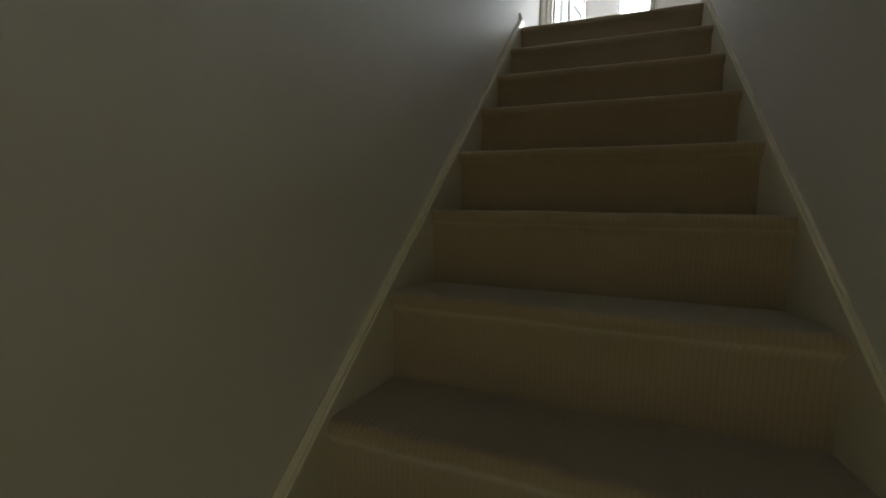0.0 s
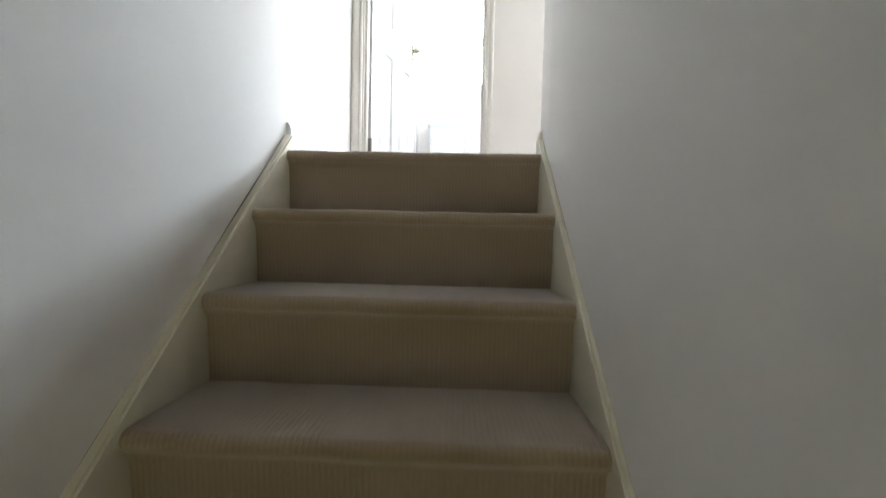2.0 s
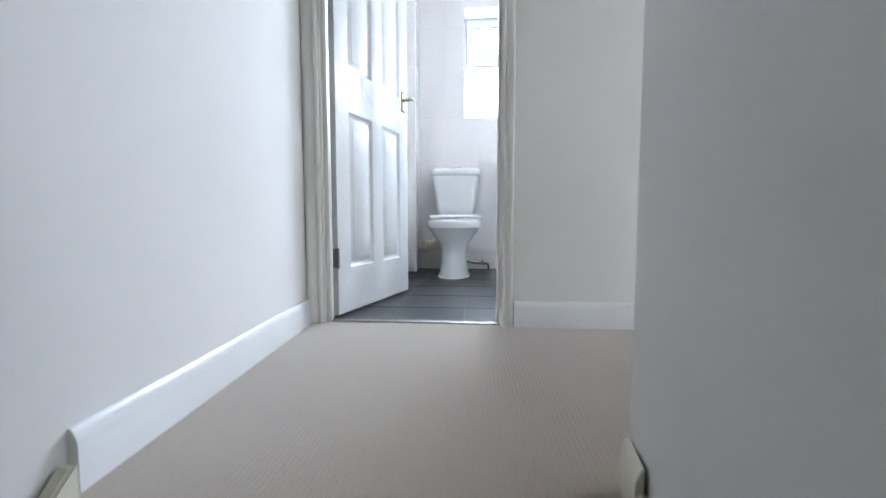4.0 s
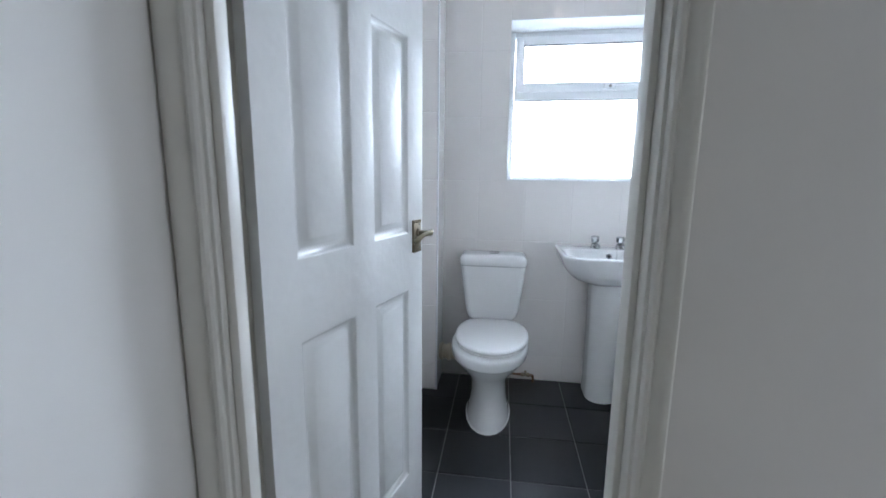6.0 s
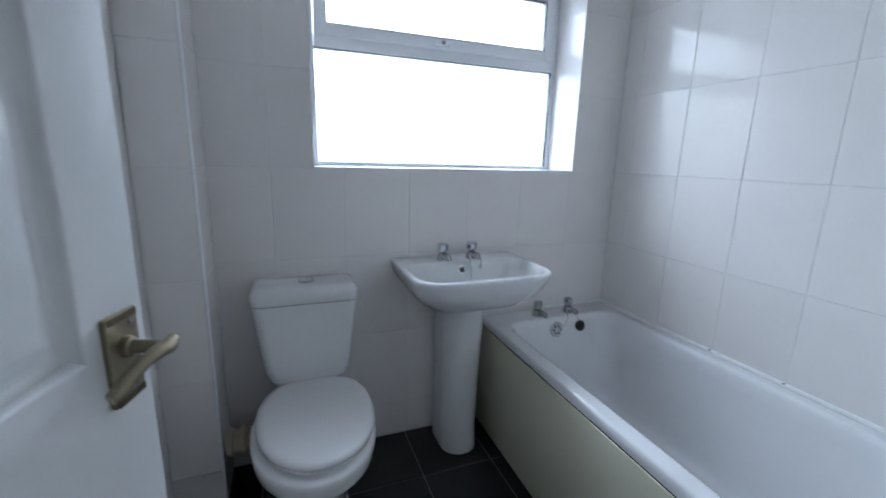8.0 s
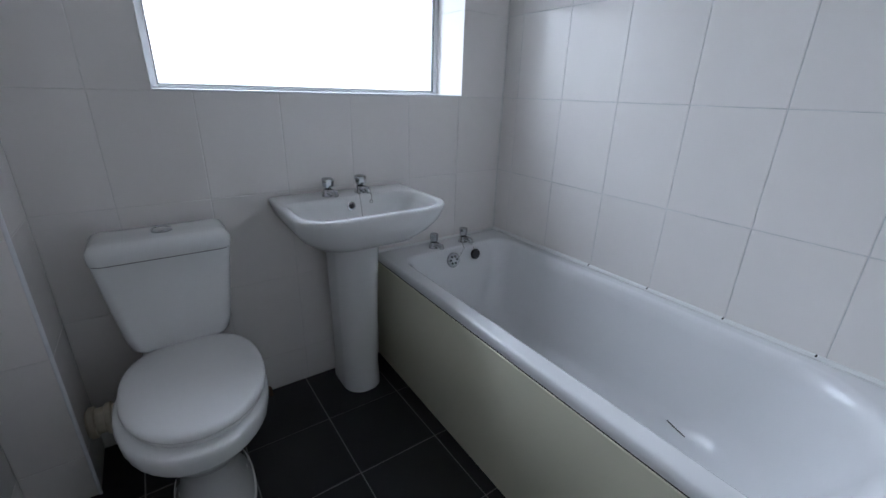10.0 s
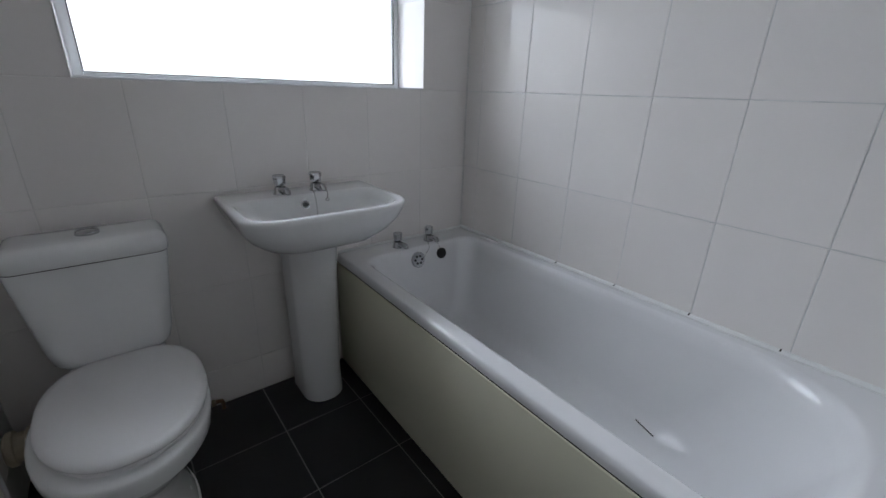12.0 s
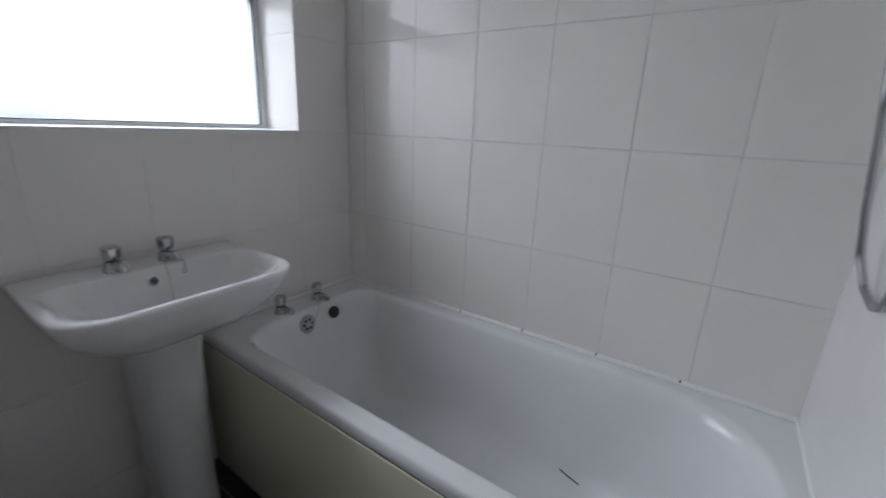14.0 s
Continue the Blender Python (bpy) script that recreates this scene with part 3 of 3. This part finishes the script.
part("seat_lid", loft([seat_ring(-0.008, 0.418), seat_ring(-0.001, 0.4205), seat_ring(0.001, 0.425), seat_ring(0.0, 0.431), seat_ring(-0.004, 0.436), seat_ring(-0.012, 0.4395), seat_ring(-0.022, 0.441), seat_ring(-0.05, 0.4418), seat_ring(-0.12, 0.4422)]), SEAT_PLASTIC, toilet, "closed white toilet lid", sharp=60)
for sx in (-1, 1):
    part("seat_hinge", tube([(TX + sx * 0.055, -0.198, 0.416), (TX + sx * 0.105, -0.198, 0.416)], 0.011, 12), SEAT_PLASTIC, toilet)

soil_pipe = thing("soil_pipe", "yellowed plastic soil connector between toilet and boxing", "waste pipe")
part("pipe", tube([(-1.82, -0.11, 0.195), (-1.70, -0.11, 0.195), (-1.60, -0.125, 0.205), (-1.545, -0.18, 0.22)], 0.043, 20), SOIL_PLASTIC, soil_pipe)
for x in (-1.80, -1.755, -1.69):
    part("collar", tube([(x - 0.01, -0.11, 0.195), (x - 0.007, -0.11, 0.195), (x + 0.007, -0.11, 0.195), (x + 0.01, -0.11, 0.195)], [0.048, 0.052, 0.052, 0.048], 20), SOIL_PLASTIC, soil_pipe)
supply = thing("supply_pipe", "tarnished copper water pipe with valve near the floor", "water pipe")
part("pipe", tube([(-1.44, -0.05, 0.075), (-1.40, -0.050, 0.060), (-1.36, -0.050, 0.052), (-1.262, -0.048, 0.050), (-1.250, -0.044, 0.044), (-1.246, -0.040, 0.030), (-1.246, -0.036, -0.002)], 0.0078, 10), COPPER, supply)
part("valve", lathe([(0.010, -0.024), (0.0145, -0.022), (0.0145, -0.008), (0.009, -0.007), (0.009, 0.007), (0.0145, 0.008), (0.0145, 0.022), (0.010, 0.024)], 6, matrix=Matrix.Translation((-1.295, -0.049, 0.051)) @ Matrix.Rotation(radians(90), 4, "Y")), BRASS, supply)
part("valve_spindle", tube([(-1.295, -0.049, 0.055), (-1.295, -0.060, 0.074), (-1.295, -0.063, 0.078)], [0.006, 0.006, 0.008], 10), BRASS, supply)

# ---------------------------------------------------------------- basin
BX = -0.872
basin = thing("washbasin", "white ceramic pedestal washbasin with two chrome taps", "washbasin")
BZ = 0.852


def basin_ring(half, yb, yf, z, rf, rb=0.012):
    return rounded(BX - half, BX + half, yf, yb, z, rf, rb, n=10)


outer = [basin_ring(0.09, -0.06, -0.22, 0.672, 0.06), basin_ring(0.145, -0.03, -0.290, 0.686, 0.09), basin_ring(0.203, -0.012, -0.352, 0.712, 0.12), basin_ring(0.244, -0.006, -0.395, 0.750, 0.132),
         basin_ring(0.270, -0.004, -0.418, 0.79, 0.122), basin_ring(0.282, -0.003, -0.429, 0.830, 0.112), basin_ring(0.284, -0.003, -0.431, 0.842, 0.110), basin_ring(0.2825, -0.004, -0.4295, 0.848, 0.109),
         basin_ring(0.278, -0.006, -0.425, 0.8515, 0.108), basin_ring(0.274, -0.01, -0.421, BZ, 0.107), basin_ring(0.266, -0.125, -0.413, 0.8515, 0.103, 0.05), basin_ring(0.261, -0.130, -0.408, 0.850, 0.102, 0.053), basin_ring(0.254, -0.136, -0.402, 0.8455, 0.098, 0.055),
         basin_ring(0.240, -0.146, -0.389, 0.822, 0.092, 0.06),
         basin_ring(0.212, -0.161, -0.363, 0.775, 0.088, 0.065), basin_ring(0.155, -0.18, -0.330, 0.735, 0.07, 0.06), basin_ring(0.08, -0.21, -0.285, 0.716, 0.035, 0.03), basin_ring(0.02, -0.235, -0.262, 0.712, 0.012, 0.012)]
part("bowl", loft(outer), CERAMIC, basin, sharp=60)
ped = []
for half, front, z, cx in ((0.082, -0.235, 0.0, -0.882), (0.082, -0.235, 0.02, -0.882), (0.080, -0.226, 0.10, -0.881), (0.084, -0.224, 0.35, -0.878), (0.090, -0.228, 0.58, -0.874), (0.094, -0.236, 0.715, -0.872)):
    ped.append(rounded(cx - half, cx + half, front, -0.03, z, half - 0.004, 0.02, 10))
part("pedestal", loft(ped), CERAMIC, basin, sharp=60)


def tap(parent, x, y, z, size, label, sides, head_r):
    """A chrome pillar tap: flared foot, stub spout towards the bowl, faceted head flaring upwards."""
    base = Matrix.Translation((x, y, z))
    foot = [(0.0255, 0), (0.0255, 0.003), (0.0240, 0.006), (0.0215, 0.020), (0.0195, 0.029), (0.012, 0.0315), (0.0095, 0.033), (0.0095, 0.037)]
    bm = lathe([(r * size, h * size) for r, h in foot], 24, matrix=base)
    tube([(x, y + 0.004, z + 0.018 * size), (x + 0.002, y - 0.02 * size, z + 0.0195 * size), (x + 0.006, y - 0.040 * size, z + 0.0215 * size), (x + 0.008, y - 0.050 * size, z + 0.020 * size), (x + 0.009, y - 0.056 * size, z + 0.013 * size), (x + 0.009, y - 0.057 * size, z + 0.008 * size)],
         [0.0155 * size, 0.0150 * size, 0.0135 * size, 0.0130 * size, 0.0120 * size, 0.0110 * size], 14, bm=bm)
    body = part("tap", bm, CHROME, parent, label)
    part("outlet", lathe([(0.0078 * size, 0.0072 * size), (0.0078 * size, 0.0086 * size)], 14, matrix=Matrix.Translation((x + 0.009, y - 0.057 * size, z))), RUBBER, body)
    rings = []
    for k, h in ((0.62, 0.0345), (0.86, 0.036), (0.90, 0.039), (1.0, 0.066), (0.97, 0.0695), (0.86, 0.0715), (0.80, 0.0705), (0.2, 0.0705)):
        rings.append([base @ Vector((head_r * k * size * math.cos(2 * math.pi * (i + 0.3) / sides), head_r * k * size * math.sin(2 * math.pi * (i + 0.3) / sides), h * size)) for i in range(sides)])
    part("tap_head", loft(rings), CHROME, body, sharp=20)
    return body


tap(basin, -0.951, -0.090, BZ, 0.95, "chrome pillar tap", 8, 0.0245)
tap(basin, -0.818, -0.090, BZ, 0.95, "chrome pillar tap", 8, 0.0245)
part("overflow_ring", lathe([(0.017, 0), (0.017, 0.003), (0.012, 0.004), (0.010, 0.001)], 22, matrix=Matrix.Translation((-0.886, -0.1515, 0.818)) @ Matrix.Rotation(radians(72), 4, "X")), CHROME, basin, "chrome overflow ring")
part("overflow_hole", lathe([(0.0088, 0), (0.0088, 0.0022)], 18, matrix=Matrix.Translation((-0.886, -0.1520, 0.818)) @ Matrix.Rotation(radians(72), 4, "X")), RUBBER, basin)
part("waste", lathe([(0.03, 0), (0.03, 0.003), (0.022, 0.005), (0.018, 0.002)], 24, matrix=Matrix.Translation((BX, -0.25, 0.7125))), CHROME, basin, "chrome waste")


def bead_chain(name, points, parent, r=0.0022, step=0.006):
    """A ball chain along a line of points."""
    pts = [Vector(p) for p in points]
    bm = bmesh.new()
    for a, b in zip(pts, pts[1:]):
        count = max(1, int((b - a).length / step))
        for i in range(count):
            bmesh.ops.create_icosphere(bm, subdivisions=1, radius=r, matrix=Matrix.Translation(a.lerp(b, i / count)))
    return part(name, bm, STEEL, parent)


bead_chain("plug_chain", [(-0.838, -0.105, 0.857), (-0.843, -0.135, 0.853), (-0.845, -0.150, 0.832), (-0.848, -0.165, 0.79), (-0.855, -0.19, 0.745), (-0.868, -0.225, 0.722)], basin)
part("chain_hook", tube([(-0.806, -0.118, 0.866), (-0.800, -0.132, 0.862), (-0.796, -0.142, 0.853), (-0.797, -0.148, 0.840), (-0.801, -0.150, 0.832)], 0.0018, 8), STEEL, basin)
part("chain_ring", tube([(-0.801 + 0.006 * math.cos(2 * math.pi * k / 16), -0.152, 0.826 + 0.006 * math.sin(2 * math.pi * k / 16)) for k in range(17)], 0.0015, 6), STEEL, basin)

# ---------------------------------------------------------------- bath
RIM = 0.541
bath = thing("bathtub", "white acrylic bathtub with cream side panel and chrome taps", "bathtub")
BW, BE = -0.716, YB + 0.006


def bath_ring(x0, x1, y0, y1, z, rlow, rhigh):
    return rounded(x0, x1, y0, y1, z, rlow, rhigh, n=14, r_near=rlow * 0.45 if rlow > 0.05 else rlow)


tub_rings = [bath_ring(BW + 0.02, -0.003, BE, -0.003, 0.506, 0.012, 0.012), bath_ring(BW, -0.003, BE, -0.003, 0.5075, 0.012, 0.012), bath_ring(BW, -0.003, BE, -0.003, 0.520, 0.012, 0.012), bath_ring(BW + 0.003, -0.003, BE, -0.003, 0.536, 0.012, 0.012),
             bath_ring(BW + 0.008, -0.004, BE + 0.001, -0.004, RIM - 0.0015, 0.012, 0.012), bath_ring(BW + 0.014, -0.005, BE + 0.002, -0.005, RIM, 0.014, 0.014), bath_ring(BW + 0.022, -0.013, BE + 0.010, -0.013, RIM, 0.03, 0.02), bath_ring(BW + 0.050, -0.044, -1.663, -0.116, RIM, 0.27, 0.085), bath_ring(BW + 0.0580, -0.050, -1.657, -0.124, 0.5405, 0.27, 0.085), bath_ring(BW + 0.0655, -0.058, -1.649, -0.132, 0.537, 0.27, 0.085),
             bath_ring(BW + 0.0755, -0.067, -1.637, -0.140, 0.525, 0.27, 0.085), bath_ring(BW + 0.0875, -0.076, -1.615, -0.150, 0.48, 0.27, 0.085), bath_ring(BW + 0.103, -0.095, -1.55, -0.172, 0.34, 0.26, 0.09),
             bath_ring(BW + 0.122, -0.107, -1.50, -0.185, 0.26, 0.26, 0.10), bath_ring(BW + 0.142, -0.120, -1.44, -0.198, 0.20, 0.25, 0.10), bath_ring(BW + 0.160, -0.137, -1.38, -0.213, 0.163, 0.24, 0.11), bath_ring(BW + 0.185, -0.160, -1.31, -0.233, 0.142, 0.22, 0.11), bath_ring(BW + 0.215, -0.187, -1.24, -0.258, 0.132, 0.19, 0.11), bath_ring(BW + 0.27, -0.245, -1.12, -0.315, 0.128, 0.10, 0.07)]


def widen(bm):
    """The bath's front stands slightly further out towards its foot."""
    for v in bm.verts:
        k = min(1, max(0, (-0.45 - v.co.x) / 0.2))
        v.co.x += 0.018 * v.co.y * k
    return bm


tub = part("tub", widen(loft(tub_rings, cap_start=False)), ACRYLIC, bath, sharp=55)
part("side_panel", widen(box(BW - 0.004, BW + 0.008, BE, -0.006, 0.003, 0.502, 0.002)), PANEL, bath, "smooth cream bath panel")
part("shadow_gap", widen(box(BW + 0.0015, BW + 0.012, BE, -0.006, 0.494, 0.5095)), DARK, bath)
tap(bath, -0.450, -0.082, RIM, 0.97, "chrome bath tap", 10, 0.0215)
tap(bath, -0.275, -0.082, RIM, 0.97, "chrome bath tap", 10, 0.0215)
tilt = Matrix.Translation((-0.385, -0.1515, 0.487)) @ Matrix.Rotation(radians(78), 4, "X")
plate = part("overflow_plate", lathe([(0.037, 0), (0.037, 0.004), (0.033, 0.008), (0.028, 0.0065), (0.012, 0.008), (0.004, 0.008)], 30, matrix=tilt), CHROME, bath, "round chrome overflow plate with holes")
for k in range(6):
    a = k * math.pi / 3
    part("hole", lathe([(0.0055, 0.0070), (0.0055, 0.0086)], 12, matrix=tilt @ Matrix.Translation((0.018 * math.cos(a), 0.018 * math.sin(a), 0))), RUBBER, plate)
plug = part("plug", lathe([(0.024, 0), (0.026, 0.004), (0.026, 0.010), (0.021, 0.016), (0.006, 0.017)], 26, matrix=Matrix.Translation((-0.252, -0.150, 0.492)) @ Matrix.Rotation(radians(80), 4, "X")), RUBBER, bath, "black rubber plug")
bead_chain("plug_chain", [(-0.360, -0.160, 0.49), (-0.340, -0.155, 0.512), (-0.318, -0.148, 0.534), (-0.300, -0.11, 0.548), (-0.270, -0.11, 0.547), (-0.262, -0.142, 0.537), (-0.256, -0.153, 0.515), (-0.253, -0.165, 0.495)], bath)
part("waste", lathe([(0.034, 0), (0.034, 0.003), (0.026, 0.005), (0.02, 0.002)], 24, matrix=Matrix.Translation((-0.36, -0.36, 0.128))), CHROME, bath, "chrome bath waste")
part("sealant", tube([(-0.004, BE + 0.004, RIM + 0.002), (-0.004, -0.8, RIM + 0.002), (-0.004, -0.004, RIM + 0.002)], 0.011, 8), SEALANT, bath, "bead of white sealant")
part("sealant", tube([(-0.004, -0.004, RIM + 0.002), (-0.3, -0.004, RIM + 0.002), (BW + 0.01, -0.004, RIM + 0.002)], 0.007, 8), SEALANT, bath, "bead of white sealant")
part("sealant", tube([(-0.004, YB + 0.008, RIM + 0.002), (-0.3, YB + 0.008, RIM + 0.002), (BW + 0.01, YB + 0.008, RIM + 0.002)], 0.007, 8), SEALANT, bath, "bead of white sealant")
strip = thing("dark_strip", "thin dark strip of debris lying in the bathtub", "debris")
part("sliver", tube([(-0.146, -1.139, 0.166), (-0.154, -1.172, 0.162), (-0.165, -1.212, 0.160)], 0.0022, 6), DARK, strip)

# ---------------------------------------------------------------- shower hose, lamp
shower = thing("shower_hose", "ribbed chrome shower hose hanging by the bath end", "shower hose")
ways = [Vector(p) for p in ((-0.20, -1.60, 1.75), (-0.20, -1.612, 1.5), (-0.20, -1.639, 1.285), (-0.20, -1.655, 1.14), (-0.205, -1.668, 1.05), (-0.23, -1.682, 0.995),
                            (-0.29, -1.688, 0.975), (-0.35, -1.686, 0.995), (-0.385, -1.684, 1.06), (-0.40, -1.684, 1.3), (-0.40, -1.684, 1.6), (-0.40, -1.684, 1.9))]
hose_pts, hose_r = [], []
for p, q in zip(ways, ways[1:]):
    count = max(2, int((q - p).length / 0.003))
    for i in range(count):
        hose_pts.append(p.lerp(q, i / count))
        hose_r.append(0.0085 if len(hose_r) % 2 else 0.0066)
part("hose", tube(hose_pts, hose_r, 8), CHROME, shower, sharp=80)

lamp = thing("ceiling_lamp", "small lit bulb in a white ceiling holder", "ceiling lamp")
part("rose", lathe([(0.05, 0), (0.05, -0.012), (0.03, -0.028), (0.02, -0.06), (0.022, -0.075)], 24, matrix=Matrix.Translation((-1.15, -0.50, CEIL))), UPVC, lamp)
part("bulb", lathe([(0.012, -0.07), (0.016, -0.085), (0.022, -0.105), (0.023, -0.118), (0.016, -0.132), (0.005, -0.137)], 20, matrix=Matrix.Translation((-1.15, -0.50, CEIL))), BULB, lamp, "lit warm bulb")

# ---------------------------------------------------------------- wall and floor tiles
TILE_MESH = {}


def tile_mesh(w, h, thick, mat):
    """A tile lying in its own x-y plane, front at z = 0, with eased edges."""
    key = (round(w, 4), round(h, 4), thick, mat.name)
    if key not in TILE_MESH:
        e, d = 0.0026, 0.0012
        bm = bmesh.new()
        rings = []
        for inset, z in ((0, -thick), (0, -d), (e * 0.35, -d * 0.3), (e, 0)):
            rings.append([(inset, inset, z), (w - inset, inset, z), (w - inset, h - inset, z), (inset, h - inset, z)])
        loft(rings, cap_start=False, bm=bm)
        for f in bm.faces:
            f.smooth = False
        me = bpy.data.meshes.new("tile")
        bmesh.ops.recalc_face_normals(bm, faces=bm.faces)
        bm.to_mesh(me)
        bm.free()
        me.materials.append(mat)
        TILE_MESH[key] = me
    return TILE_MESH[key]


def pieces_around(cell, hole):
    """What is left of a rectangle once a hole is cut from it, in rectangles."""
    a0, a1, b0, b1 = cell
    h0, h1, k0, k1 = hole
    if h0 >= a1 or h1 <= a0 or k0 >= b1 or k1 <= b0:
        return [cell]
    out = []
    if h0 > a0:
        out.append((a0, h0, b0, b1))
    if h1 < a1:
        out.append((h1, a1, b0, b1))
    c0, c1 = max(a0, h0), min(a1, h1)
    if k0 > b0:
        out.append((c0, c1, b0, k0))
    if k1 < b1:
        out.append((c0, c1, k1, b1))
    return out


def lay(parent, origin, u, v, us, vs, mat, gap=0.0024, thick=0.0018, hole=None, wobble=0.0004):
    """Tiles between the joint lines us and vs on the plane through origin spanned by u and v."""
    u, v, o = Vector(u), Vector(v), Vector(origin)
    n = u.cross(v)
    for a0, a1 in zip(us, us[1:]):
        for b0, b1 in zip(vs, vs[1:]):
            for c0, c1, d0, d1 in (pieces_around((a0, a1, b0, b1), hole) if hole else [(a0, a1, b0, b1)]):
                w, h = c1 - c0 - gap, d1 - d0 - gap
                if w < 0.006 or h < 0.006:
                    continue
                ob = new("tile", tile_mesh(w, h, thick, mat))
                ob.parent = parent
                p = o + u * (c0 + gap / 2) + v * (d0 + gap / 2) + n * random.uniform(-wobble, wobble)
                basis = Matrix((u, v, n)).transposed().to_4x4()
                tilt_m = Euler((random.uniform(-1, 1) * 0.0012, random.uniform(-1, 1) * 0.0012, 0)).to_matrix().to_4x4()
                ob.matrix_basis = Matrix.Translation(p) @ basis @ tilt_m


def joints(first, pitch, low, high):
    """Joint lines at first + k * pitch between low and high, with the cut ends."""
    k = math.ceil((low - first) / pitch + 1e-6)
    out = [low]
    while first + k * pitch < high - 1e-6:
        out.append(first + k * pitch)
        k += 1
    return out + [high]


ROWS = joints(0.867, 0.353, 0.0, CEIL)
COLS_W = joints(-1.074, 0.267, -1.8145, 0.0)
COLS_R = joints(0.635, 0.2685, 0.0, -YB)
lay(wall_window, (0, 0, 0), (1, 0, 0), (0, 0, 1), COLS_W, ROWS, TILE, gap=0.0013, hole=(WX0, WX1, WZ0, WZ1))
lay(wall_bath, (0, 0, 0), (0, -1, 0), (0, 0, 1), COLS_R, ROWS, TILE, gap=0.0026)
lay(wall_bath_left, (XL, YB, 0), (0, 1, 0), (0, 0, 1), joints(0.2, 0.2685, 0.0, -YB - 0.22), ROWS, TILE)
lay(boxing, (0, -0.2205, 0), (1, 0, 0), (0, 0, 1), [XL, -1.8145], ROWS, TILE, gap=0.0016)
lay(boxing, (-1.8145, 0, 0), (0, 1, 0), (0, 0, 1), [-0.2205, 0.0], ROWS, TILE, gap=0.0016)
part("corner_trim", tube([(-1.8165, -0.2185, 0.0), (-1.8165, -0.2185, 1.2), (-1.8165, -0.2185, CEIL)], 0.0055, 12), UPVC, boxing, "white rounded tile trim")
# recess of the window
WROWS = [WZ0, 1.573, 1.926, WZ1]
lay(wall_window, (WX1 - 0.001, 0, 0), (0, -1, 0), (0, 0, 1), [-WD, 0.006], WROWS, TILE, gap=0.0012, thick=0.001)
lay(wall_window, (WX0 + 0.001, 0, 0), (0, 1, 0), (0, 0, 1), [-0.006, WD], WROWS, TILE, gap=0.0012, thick=0.001)
part("recess_head", box(WX0, WX1, 0.0, WD, WZ1 - 0.004, WZ1 + 0.001), UPVC, wall_window, "white lined head of the window recess")
part("recess_sill", box(WX0, WX1, -0.001, WD, WZ0 - 0.001, WZ0 + 0.006, 0.002), UPVC, wall_window, "white window sill")
part("end_panel", box(-0.93, -0.002, YB + 0.0045, YB + 0.0085, RIM + 0.004, CEIL), SEAT_PLASTIC, wall_bath_end, "plain white wall panel")
lay(floor_bath, (0, 0, 0.0), (1, 0, 0), (0, 1, 0), joints(-1.088, 0.306, XL, 0.0), joints(-0.302, 0.304, YD + 0.045, 0.0), FLOOR_TILE, gap=0.0042, thick=0.003, wobble=0.0002)

# specks of mould where wall joints meet the bath
for y, z in ((-0.901, RIM + 0.010), (-1.170, RIM + 0.011), (-0.632, RIM + 0.010), (-1.42, RIM + 0.010)):
    speck = box(-0.0125, -0.0005, y - 0.0022, y + 0.0022, z - 0.0022, z + 0.0035, 0.0015)
    part("mould_speck", speck, DARK, wall_bath)
